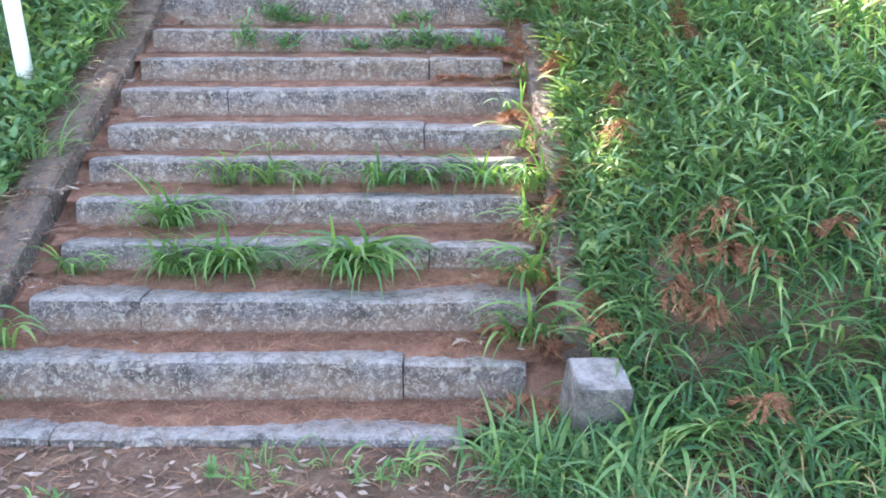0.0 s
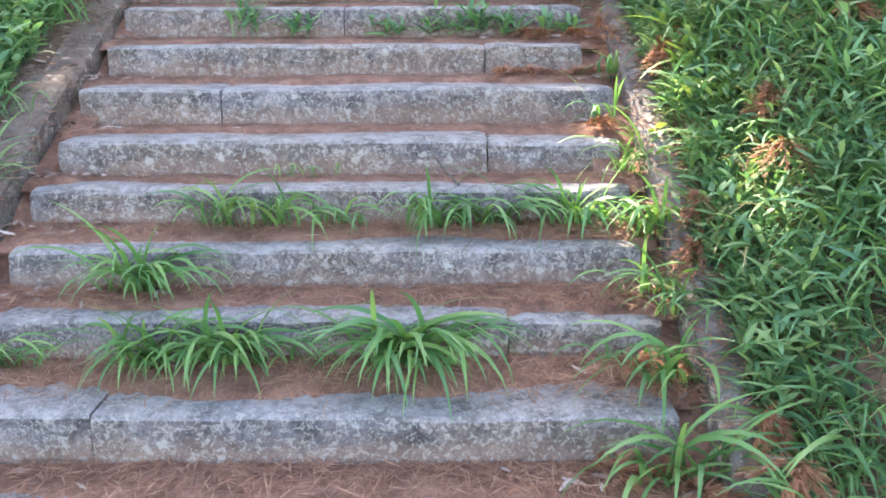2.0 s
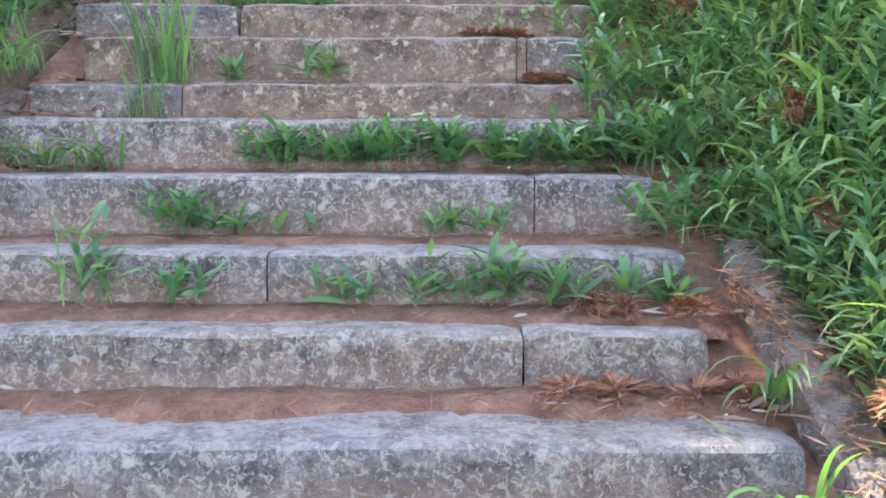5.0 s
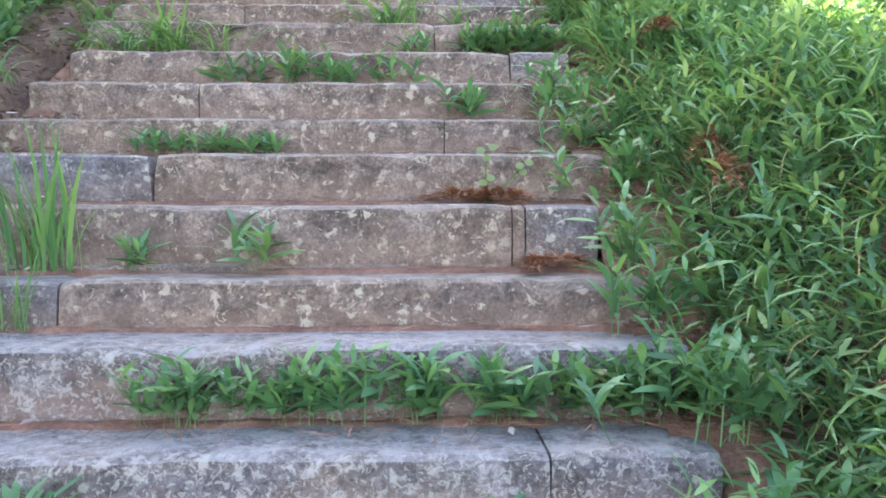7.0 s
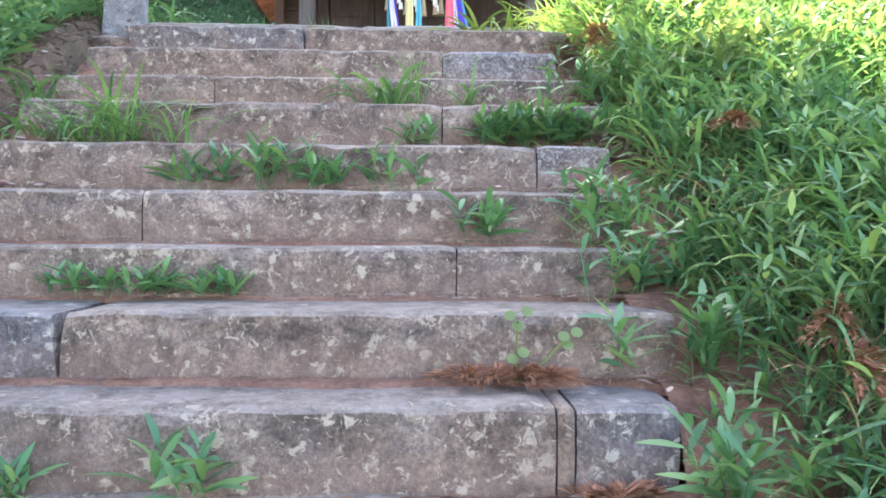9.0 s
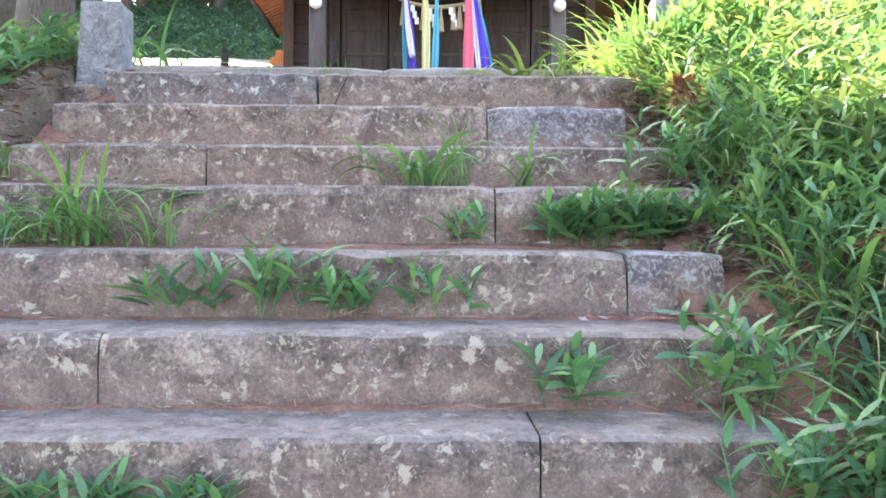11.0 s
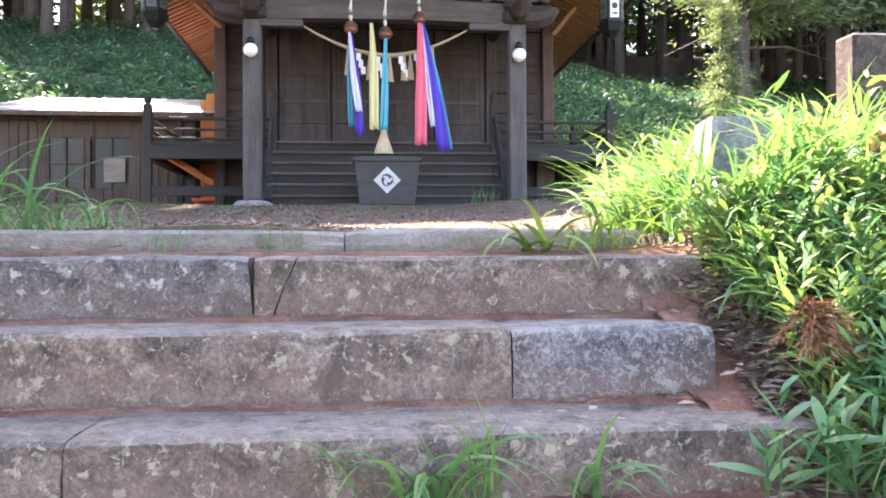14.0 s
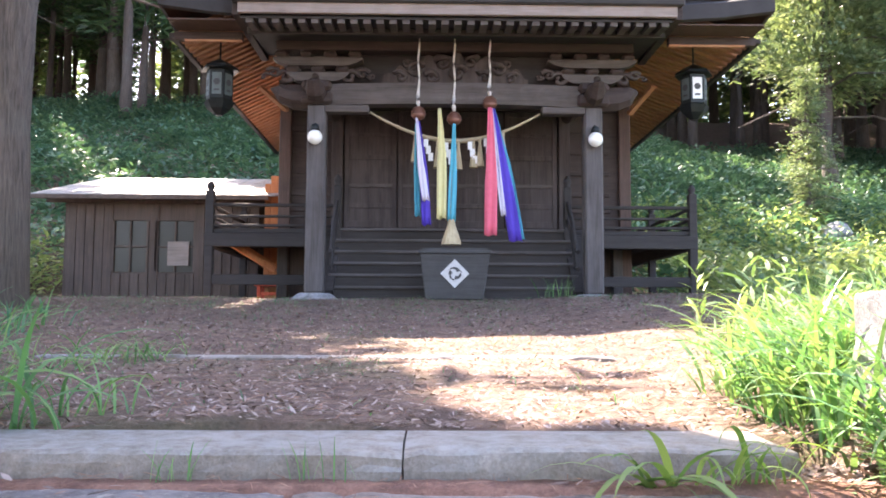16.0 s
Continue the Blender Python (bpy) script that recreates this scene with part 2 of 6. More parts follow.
# brighter and yellower than the undergrowth to carry the sun on it
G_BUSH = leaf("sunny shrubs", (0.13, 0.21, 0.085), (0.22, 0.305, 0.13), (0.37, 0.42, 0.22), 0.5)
# lighter copy of forest foliage with sunlight put into the colour
G_BACK = leaf("sunlit far foliage", (0.09, 0.16, 0.08), (0.16, 0.24, 0.11), (0.28, 0.34, 0.17), 0.5)
G_CEDAR = leaf("cedar foliage", (0.036, 0.085, 0.048), (0.066, 0.140, 0.072), (0.12, 0.20, 0.090), 0.40)
# light green, raised further for the sun on these conifers
G_CONE = leaf("light conifer foliage", (0.105, 0.165, 0.092), (0.18, 0.245, 0.145), (0.29, 0.345, 0.215), 0.45)
P_LONG = leaf("grass blade", (0.07, 0.20, 0.085), (0.12, 0.29, 0.105), (0.22, 0.38, 0.14), single=True)
P_SASA = leaf("weed leaf", (0.058, 0.175, 0.095), (0.105, 0.265, 0.12), (0.19, 0.35, 0.135), 0.4, 0.4, True)
# single blades, sunlight likewise put into the colour
P_SUNNY = leaf("sunny blade", (0.09, 0.185, 0.055), (0.16, 0.28, 0.08), (0.28, 0.38, 0.13), 0.45, 0.45, True)


def make_bark(name="cedar bark", tone=1.0):
    k = Nodes(name)
    g = k.noise(2.0, 6, 0.7, (22, 22, 1.2), 0.4)
    base = k.ramp(g, (0.3, (0.045 * tone, 0.036 * tone, 0.032 * tone)), (0.7, (0.17 * tone, 0.135 * tone, 0.115 * tone)))
    base = k.mix(k.ramp(k.noise(1.2, 3), (0.5, 0.0), (0.8, 0.4)), base, (0.16 * tone, 0.17 * tone, 0.15 * tone))
    k.bump(g, 0.9, 0.03)
    return k.done(base, 0.9)


def make_earth():
    k = Nodes("earth")
    fine = k.noise(60, 4, 0.75)
    mid = k.noise(7, 5, 0.65)
    base = k.ramp(mid, (0.3, (0.068, 0.042, 0.032)), (0.55, (0.14, 0.086, 0.064)), (0.75, (0.23, 0.16, 0.12)))
    base = k.mix(0.6, base, k.ramp(fine, (0.3, 0.2), (0.7, 0.85)), "OVERLAY")
    base = k.mix(k.ramp(k.noise(0.8, 4), (0.52, 0.0), (0.7, 0.5)), base, (0.07, 0.085, 0.035))
    k.bump(k.mix(0.5, fine, mid), 0.9, 0.03)
    return k.done(base, 0.95)


def make_soil():
    k = Nodes("red soil")
    fine = k.noise(90, 4, 0.8)
    mid = k.noise(9, 5, 0.7)
    base = k.ramp(mid, (0.28, (0.085, 0.040, 0.029)), (0.55, (0.21, 0.105, 0.075)), (0.8, (0.28, 0.175, 0.135)))
    base = k.mix(0.55, base, k.ramp(fine, (0.3, 0.2), (0.7, 0.85)), "OVERLAY")
    k.bump(k.mix(0.5, fine, mid), 0.9, 0.012)
    return k.done(base, 0.95)


M_BARK, M_EARTH, M_SOIL = make_bark(), make_earth(), make_soil()
M_BARK_DARK = make_bark("dark cedar bark", 0.75)


# ---- building helpers ----
rng = np.random.default_rng(7)


def origin(ob):
    v = Vector((0, 0, 0))
    while ob:
        v += ob.location
        ob = ob.parent
    return v


def thing(name, at, label, category, group="", kind=""):
    """An empty at the base of a thing, to which its parts belong."""
    ob = new(name)
    ob.empty_display_size = 0.1
    ob.location = at
    return tagged(ob, label, category, group, kind)


def mesh_of(bm, name, material, smooth=False):
    bm.normal_update()
    me = bpy.data.meshes.new(name)
    bm.to_mesh(me)
    bm.free()
    me.materials.append(material)
    if smooth:
        me.polygons.foreach_set("use_smooth", [True] * len(me.polygons))
    return me


def part(name, bm, material, parent, label="", smooth=False):
    """A bmesh in world metres, as one mesh under a thing or a part."""
    o = origin(parent)
    bmesh.ops.translate(bm, verts=bm.verts, vec=-o)
    ob = new(name, mesh_of(bm, name, material, smooth))
    ob.parent = parent
    if label:
        ob["label"] = label
    return ob


def solid(name, bm, material, label, category="", group="", kind="", smooth=False):
    """A bmesh in world metres, as a thing of one mesh."""
    return tagged(new(name, mesh_of(bm, name, material, smooth)), label, category, group, kind)


def box(x0, x1, y0, y1, z0, z1, bevel=0.006, bm=None, turn=None):
    b = bmesh.new()
    vs = [b.verts.new((x, y, z)) for z in (z0, z1) for y in (y0, y1) for x in (x0, x1)]
    for f in ((0, 2, 3, 1), (4, 5, 7, 6), (0, 1, 5, 4), (2, 6, 7, 3), (0, 4, 6, 2), (1, 3, 7, 5)):
        b.faces.new([vs[i] for i in f])
    if bevel:
        bmesh.ops.bevel(b, geom=b.edges[:], offset=bevel, segments=1, affect="EDGES")
    if turn is not None:
        c = Vector(((x0 + x1) / 2, (y0 + y1) / 2, (z0 + z1) / 2))
        bmesh.ops.transform(b, matrix=Matrix.Translation(c) @ turn @ Matrix.Translation(-c), verts=b.verts)
    return join(bm, b) if bm else b


def join(bm, b):
    me = bpy.data.meshes.new("join")
    b.to_mesh(me)
    b.free()
    bm.from_mesh(me)
    bpy.data.meshes.remove(me)
    return bm


def bar(p, q, w, h=None, bm=None, bevel=0.004):
    """A straight timber of w by h from p to q."""
    p, q = Vector(p), Vector(q)
    d = q - p
    b = box(-w / 2, w / 2, -(h or w) / 2, (h or w) / 2, 0, d.length, bevel)
    bmesh.ops.transform(b, matrix=Matrix.Translation(p) @ d.to_track_quat("Z", "X").to_matrix().to_4x4(), verts=b.verts)
    return join(bm, b) if bm else b


def lathe(profile, at=(0, 0, 0), n=12, axis=None, bm=None):
    """A turned shape from (radius, height) pairs."""
    b = bmesh.new()
    rings = [[b.verts.new((r * math.cos(2 * math.pi * k / n), r * math.sin(2 * math.pi * k / n), z)) for k in range(n)] for r, z in profile]
    for lo, hi in zip(rings, rings[1:]):
        for k in range(n):
            b.faces.new((lo[k], lo[(k + 1) % n], hi[(k + 1) % n], hi[k]))
    b.faces.new(rings[0][::-1])
    b.faces.new(rings[-1])
    m = Matrix.Translation(at)
    if axis is not None:
        m = m @ Vector(axis).to_track_quat("Z", "X").to_matrix().to_4x4()
    bmesh.ops.transform(b, matrix=m, verts=b.verts)
    return join(bm, b) if bm else b


def tube(points, radius, n=6, bm=None, twist=0.0):
    """A round cord through points; radius may be a list."""
    b = bmesh.new()
    pts = [Vector(p) for p in points]
    rings = []
    for i, p in enumerate(pts):
        d = (pts[min(i + 1, len(pts) - 1)] - pts[max(i - 1, 0)]).normalized()
        q = d.to_track_quat("Z", "X").to_matrix()
        r = radius[i] if isinstance(radius, (list, tuple)) else radius
        rings.append([b.verts.new(p + q @ Vector((r * math.cos(a), r * math.sin(a), 0))) for a in (2 * math.pi * k / n + twist * i for k in range(n))])
    for lo, hi in zip(rings, rings[1:]):
        for k in range(n):
            b.faces.new((lo[k], lo[(k + 1) % n], hi[(k + 1) % n], hi[k]))
    b.faces.new(rings[0][::-1])
    b.faces.new(rings[-1])
    return join(bm, b) if bm else b


def roughen(bm, amount, scale, seed=0.0):
    for v in bm.verts:
        v.co += noise.noise_vector(v.co * scale + Vector((seed, seed, seed))) * amount
    return bm


def quick_mesh(name, verts, quads, material, smooth=True):
    """A mesh from arrays of vertices and of quads."""
    me = bpy.data.meshes.new(name)
    verts, quads = np.asarray(verts, np.float32).reshape(-1, 3), np.asarray(quads, np.int32).reshape(-1, 4)
    me.vertices.add(len(verts))
    me.vertices.foreach_set("co", verts.ravel())
    me.loops.add(quads.size)
    me.loops.foreach_set("vertex_index", quads.ravel())
    me.polygons.add(len(quads))
    me.polygons.foreach_set("loop_start", np.arange(0, quads.size, 4, dtype=np.int32))
    me.polygons.foreach_set("use_smooth", np.full(len(quads), smooth))
    me.update(calc_edges=True)
    me.materials.append(material)
    return me


def ribbons(base, az, length, width, lean, droop, seg=4, shape="grass", side=None):
    """Bent blades: bases (N,3), headings, lengths, widths, leans from upright in radians, droops. Returns verts, quads."""
    n = len(base)
    s = np.linspace(0, 1, seg + 1)[None, :]
    col = lambda v: np.broadcast_to(np.asarray(v, float), (n,))[:, None]  # noqa: E731
    az, length, width, lean, droop = map(col, (az, length, width, lean, droop))
    out = length * (np.sin(lean) * s + 0.55 * droop * s**2)
    up = length * (np.cos(lean) * s - 0.6 * droop * s**2.2)
    if shape == "grass":
        turn = lean + 1.75 * droop * (0.5 * (s[:, 1:] + s[:, :-1])) ** 1.2
        out = np.concatenate([0 * lean, np.cumsum(length / seg * np.sin(turn), 1)], 1)
        up = np.concatenate([0 * lean, np.cumsum(length / seg * np.cos(turn), 1)], 1)
        w = width * (0.55 + 0.9 * s * (1 - s)) * (1 - s**3) + 0.0004
    else:
        w = width * np.sin(np.pi * (0.06 + 0.92 * s)) ** 0.8 + 0.0003
    mid = np.stack([base[:, 0:1] + np.cos(az) * out, base[:, 1:2] + np.sin(az) * out, base[:, 2:3] + up], -1)
    roll = rng.uniform(-0.5, 0.5, (n, 1)) if side is None else col(side)
    ax = np.stack([-np.sin(az) * np.cos(roll), np.cos(az) * np.cos(roll), np.sin(roll)], -1)
    v = np.stack([mid - ax * w[..., None] / 2, mid + ax * w[..., None] / 2], 2)
    k = np.arange(seg)
    one = np.stack([2 * k, 2 * k + 1, 2 * k + 3, 2 * k + 2], -1)
    q = one[None] + (np.arange(n) * 2 * (seg + 1))[:, None, None]
    return v.reshape(-1, 3), q.reshape(-1, 4)


def merge(*sets):
    vs, qs, n = [], [], 0
    for v, q in sets:
        vs.append(v)
        qs.append(q + n)
        n += len(v)
    return np.concatenate(vs), np.concatenate(qs)


def leafy(base, height, leaves=8, length=0.12, width=0.022, lean=0.25):
    """Upright stems with lance-shaped leaves."""
    n = len(base)
    h = np.broadcast_to(np.asarray(height, float), (n,)) * rng.uniform(0.7, 1.15, n)
    az0, tilt = rng.uniform(0, 2 * np.pi, n), rng.uniform(0, lean, n)
    stems = ribbons(base, az0, h, 0.004, tilt, 0.1, 2)
    f = np.linspace(0.25, 1.0, leaves)[None, :] * np.ones((n, 1))
    at = base[:, None, :] + np.stack([np.cos(az0)[:, None] * h[:, None] * np.sin(tilt)[:, None] * f,
                                      np.sin(az0)[:, None] * h[:, None] * np.sin(tilt)[:, None] * f,
                                      h[:, None] * np.cos(tilt)[:, None] * f * 0.94], -1)
    az = az0[:, None] + np.arange(leaves)[None, :] * 2.4 + rng.uniform(-0.5, 0.5, (n, leaves))
    ln = length * rng.uniform(0.6, 1.25, (n, leaves)) * (1.1 - 0.35 * f)
    lv = ribbons(at.reshape(-1, 3), az.ravel(), ln.ravel(), width * rng.uniform(0.7, 1.2, n * leaves),
                 rng.uniform(0.45, 1.25, n * leaves), rng.uniform(0.1, 0.6, n * leaves), 3, "leaf")
    return merge(stems, lv)


# ---- heights of the ground ----
STEP_Y = (2.70, 2.965, 3.225, 3.578, 3.842, 4.115, 4.335, 4.667, 5.025, 5.33, 5.70, 5.985, 6.26, 6.515, 6.81, 7.176, 7.46, 7.78, 8.12, 8.42, 8.75, 9.09, 9.38)
STEP_Z = (0.227, 0.405, 0.560, 0.700, 0.841, 0.977, 1.113, 1.268, 1.412, 1.566, 1.760, 1.947, 2.087, 2.292, 2.469, 2.627, 2.808, 2.996, 3.200, 3.362, 3.557, 3.748, 3.835)
LINE_Y = (-400, 2.35, 2.7, *STEP_Y[1:], 9.7, 12.6, 14.0, 17.0, 18.5, 23.0, 30.0, 44.0, 60.0, 120.0, 500.0)
LINE_Z = (0.175, 0.175, 0.19, *STEP_Z[1:], 3.835, 3.93, 4.08, 4.42, 4.45, 4.6, 7.9, 13.6, 17.0, 22.0, 22.0)


def smooth(a, b, v):
    t = np.clip((np.asarray(v, float) - a) / (b - a), 0, 1)
    return t * t * (3 - 2 * t)


def height(x, y):
    """The ground's height, with the banks beside the stairs and the hill behind."""
    x, y = np.broadcast_arrays(np.asarray(x, float), np.asarray(y, float))
    z = np.interp(y, LINE_Y, LINE_Z)
    on = smooth(2.1, 3.2, y)
    fade = 1 - 0.85 * smooth(5.5, 8.8, y)
    right = on * fade * (0.30 * smooth(0.55, 1.15, x) + 0.16 * np.clip(x - 1.0, 0, 4))
    right = right + on * 0.06 * smooth(0.6, 1.0, x) * (1 - smooth(9.0, 10.5, y))
    left = on * (1 - smooth(9.6, 11, y)) * (-0.07 * smooth(2.05, 2.3, -x) * (1 - smooth(6, 8, y)) + 0.20 * np.clip(-x - 2.5, 0, 5))
    dip = -0.30 * smooth(2.71, 2.85, y) * (1 - smooth(9.64, 9.74, y)) * smooth(-2.0, -1.88, x) * (1 - smooth(0.5, 0.62, x))
    z = z + right + left + dip
    hill = np.clip(y - 23, 0, 40)
    z = z - hill * 0.10 * smooth(3, 12, x) * (1 - smooth(44, 60, y))
    bump = 0.03 * np.sin(2.1 * x + 0.7 * y) * np.sin(1.7 * y - 0.4 * x) + 0.015 * np.sin(5.3 * x + 1.0) * np.sin(4.7 * y)
    open_ground = 1 - smooth(-2.3, -2.0, x) * (1 - smooth(0.6, 0.9, x)) * smooth(2.3, 2.6, y) * (1 - smooth(9.5, 9.9, y))
    return z + bump * open_ground * (1 - 0.6 * smooth(9.5, 10.5, y) * (1 - smooth(17, 23, y)))


def axis_of(*runs):
    v = []
    for a, b, step in runs:
        v += list(np.arange(a, b, step))
    return np.array(v + [runs[-1][1]])


# ---- ground ----
def make_ground():
    xs = axis_of((-400, -60, 40), (-60, -12, 4), (-12, -4, 0.5), (-4, 4, 0.08), (4, 12, 0.5), (12, 60, 4), (60, 400, 40))
    ys = axis_of((-400, -20, 40), (-20, 0, 2), (0, 1.5, 0.25), (1.5, 13, 0.08), (13, 18, 0.25), (18, 30, 0.75), (30, 70, 2), (70, 500, 43))
    gx, gy = np.meshgrid(xs, ys)
    v = np.stack([gx, gy, height(gx, gy)], -1)
    ny, nx = gx.shape
    i = (np.arange(ny - 1)[:, None] * nx + np.arange(nx - 1)[None, :]).ravel()
    me = quick_mesh("ground", v, np.stack([i, i + 1, i + nx + 1, i + nx], -1), M_EARTH)
    tagged(new("ground", me), "brown earth with leaf litter and moss", "ground", kind="structure")


make_ground()

# ---- stone stairs ----
# for each course: left end, right end, joints, stones (g grey, b brown, d dark, s slab)
COURSES = (
    (-1.70, 0.10, (-1.42,), "gg"), (-1.90, 0.34, (-0.14,), "gg"), (-1.70, 0.40, (-1.235,), "gg"), (-1.70, 0.43, (-0.05,), "gg"),
    (-1.73, 0.41, (), "g"), (-1.77, 0.42, (), "g"), (-1.74, 0.42, (-0.09,), "gg"), (-1.78, 0.445, (-1.185,), "gg"),
    (-1.78, 0.36, (-0.077,), "gg"), (-1.80, 0.39, (-0.74,), "gg"), (-1.86, 0.39, (0.02,), "gg"), (-1.78, 0.41, (), "g"),
    (-1.80, 0.41, (-1.236,), "db"), (-1.70, 0.30, (0.033, 0.073), "bbd"), (-1.85, 0.38, (-1.142,), "db"), (-1.84, 0.36, (-0.152,), "bb"),
    (-1.84, 0.41, (-1.15,), "bb"), (-1.80, 0.44, (0.17,), "bg"), (-1.85, 0.49, (-0.166,), "bb"), (-1.83, 0.52, (-1.149,), "bb"),
    (-1.83, 0.40, (-0.146,), "bg"), (-1.75, 0.51, (-0.845, -0.785), "dbb"), (-2.05, 0.42, (-0.587,), "ss"),
)
STONES = {"g": M_STONE, "b": M_STONE_BROWN, "d": M_STONE_DARK, "s": M_STONE_SLAB}


def stone_block(x0, x1, y, z, foot, depth, seed, slope=0.0, lean0=0.0, lean1=0.0):
    """A hewn block: its upper front edge at y, z; rough front, worn chipped arris, level top; the ends may lean by lean0, lean1 at the top."""
    ins = 0.005
    prof = [(0.0, foot), (-0.006, foot + (z - foot) * 0.3), (-0.004, foot + (z - foot) * 0.62), (0.0, z - 0.03), (0.005, z - 0.011), (0.018, z - 0.001),
            (0.06, z + 0.001), (depth * 0.5, z + slope * 0.5), (depth, z + slope), (depth, foot)]
    n = max(3, int((x1 - x0) / 0.045))
    b = bmesh.new()
    rows = []
    for k in range(n + 1):
        f = k / n
        x = x0 + ins / 2 + (x1 - x0 - ins) * f
        end = min(f, 1 - f) * (x1 - x0)
        row = []
        for j, (dy, zz) in enumerate(prof):
            w = noise.noise_vector(Vector((x * 7 + seed * 3.1, zz * 9, seed + j * 0.7)))
            c = noise.noise(Vector((x * 2.1, seed * 1.7, 0)))
            r = 0.012 if end < 0.012 and 0 < j < 8 else 0.0
            chip = 0.030 * max(0.0, noise.noise(Vector((x * 5.3, seed * 2.3, 4.0))) - 0.22) + 0.020 * max(0.0, noise.noise(Vector((x * 17.0, seed * 1.3, 7.0))) - 0.25)
            edge = chip if j in (3, 4, 5) else 0.0
            inner = 1 if j < 8 else 0
            rise = min(1.0, max(0.0, (zz - foot - 0.35 * (z - foot)) / (0.65 * (z - foot))))
            lean = rise * (lean0 * max(0.0, 1 - (x - x0) / 0.22) + lean1 * max(0.0, 1 - (x1 - x) / 0.22 if x1 - x0 > 0.2 else f))
            row.append(b.verts.new((x + lean + w.x * 0.003, y + dy + (w.y * 0.009 + c * 0.008) * inner + r * 0.6 + edge, zz + (w.z * 0.004 + c * 0.007) * (1 if 2 < j < 8 else 0) - (r * 0.5 if j > 2 else 0) - edge)))
        rows.append(row)
    m = len(prof)
    for a, c in zip(rows, rows[1:]):
        for j in range(m):
            b.faces.new((a[j], c[j], c[(j + 1) % m], a[(j + 1) % m]))
    b.faces.new(rows[0][::-1])
    b.faces.new(rows[-1])
    bmesh.ops.recalc_face_normals(b, faces=b.faces)
    return b


stairs = thing("stone_stairs", (-0.65, 2.7, 0.14), "long flight of worn mossy stone steps up a bank", "stairs", kind="structure")
BROKEN = {(21, 1): (0.0, 0.065), (21, 2): (0.065, 0.0), (21, 0): (0.0, -0.015), (14, 0): (0.0, -0.02), (14, 1): (0.012, 0.0)}   # ends broken off on the slant
for i, (x0, x1, joints, kinds) in enumerate(COURSES):
    y, z = STEP_Y[i], STEP_Z[i]
    foot = STEP_Z[i - 1] - 0.05 if i else 0.05
    depth = (STEP_Y[i + 1] - y + 0.10) if i < 22 else 0.36
    cuts = (x0, *joints, x1)
    for j, kind in enumerate(kinds):
        sink = 0.0
        if (i, j) in ((1, 1), (3, 1), (6, 1)):
            sink = -0.012
        bm = stone_block(cuts[j], cuts[j + 1], y + (0.012 if sink else 0), z + sink, foot, depth, i * 3.7 + j * 1.3, -0.012 if i < 10 else 0.004, *BROKEN.get((i, j), (0.0, 0.0)))
        part("stone_block", bm, STONES[kind], stairs, smooth=False)
# small wedge stone beside the upper steps
part("stone_block", stone_block(0.41, 0.62, 8.80, 3.53, 3.33, 0.25, 91), M_STONE_BROWN, stairs)
# thin bedding stones under a block
part("stone_block", stone_block(-1.62, -0.75, STEP_Y[13] - 0.035, STEP_Z[12] + 0.030, STEP_Z[12] - 0.05, 0.08, 95), M_STONE_BROWN, stairs)
part("stone_block", stone_block(-0.74, -0.16, STEP_Y[13] - 0.028, STEP_Z[12] + 0.024, STEP_Z[12] - 0.05, 0.08, 97), M_STONE_BROWN, stairs)
part("stone_block", stone_block(-1.95, -1.76, 9.13, 3.70, 3.42, 0.30, 93), M_STONE_BROWN, stairs)


def kerb(name, x0, x1, pieces, label, material):
    """Sloping string stones beside the steps."""
    k = thing(name, ((x0 + x1) / 2, pieces[0][0], 0.1), label, "stone kerb", kind="structure")
    for n, (ya, za, yb, zb) in enumerate(pieces):
        b = bmesh.new()
        seg = 10
        rows = []
        for s in range(seg + 1):
            f = s / seg
            y, z = ya + 0.006 + (yb - ya - 0.012) * f, za + (zb - za) * f
            row = []
            for x, dz in ((x0, -0.34), (x0, -0.10), (x0 + 0.004, -0.015), (x0 + 0.016, 0), ((x0 + x1) / 2, 0.004), (x1 - 0.016, 0), (x1, -0.015), (x1, -0.34)):
                w = noise.noise_vector(Vector((x * 9, y * 6, n * 3.0 + dz)))
                row.append(b.verts.new((x + w.x * 0.007, y, z + dz + w.z * 0.006)))
            rows.append(row)
        for a, c in zip(rows, rows[1:]):
            for j in range(8):
                b.faces.new((a[j], a[(j + 1) % 8], c[(j + 1) % 8], c[j]))
        b.faces.new(rows[0][::-1])
        b.faces.new(rows[-1])
        bmesh.ops.recalc_face_normals(b, faces=b.faces)
        part("kerb_stone", b, material, k)
    return k


def string_line(y, z0):
    return z0 + 0.47 * (y - 3.4)


kerb("stone_kerb", -2.03, -1.84, [(a, string_line(a, 0.64) + d, b, string_line(b, 0.64) + d) for a, b, d in ((2.75, 3.86, 0.0), (3.86, 4.78, 0.03), (4.78, 5.55, 0.0), (5.55, 6.4, 0.02))], "sloping brown-grey kerb stones along the steps, half buried in litter", M_KERB)
kerb("stone_kerb", 0.49, 0.615, [(a, string_line(a, 0.68) + d, b, string_line(b, 0.68) + d) for a, b, d in ((3.05, 3.95, 0.0), (3.95, 4.62, 0.01), (4.62, 5.35, 0.0))], "sloping grey kerb stones half hidden by weeds", M_STONE_DARK)


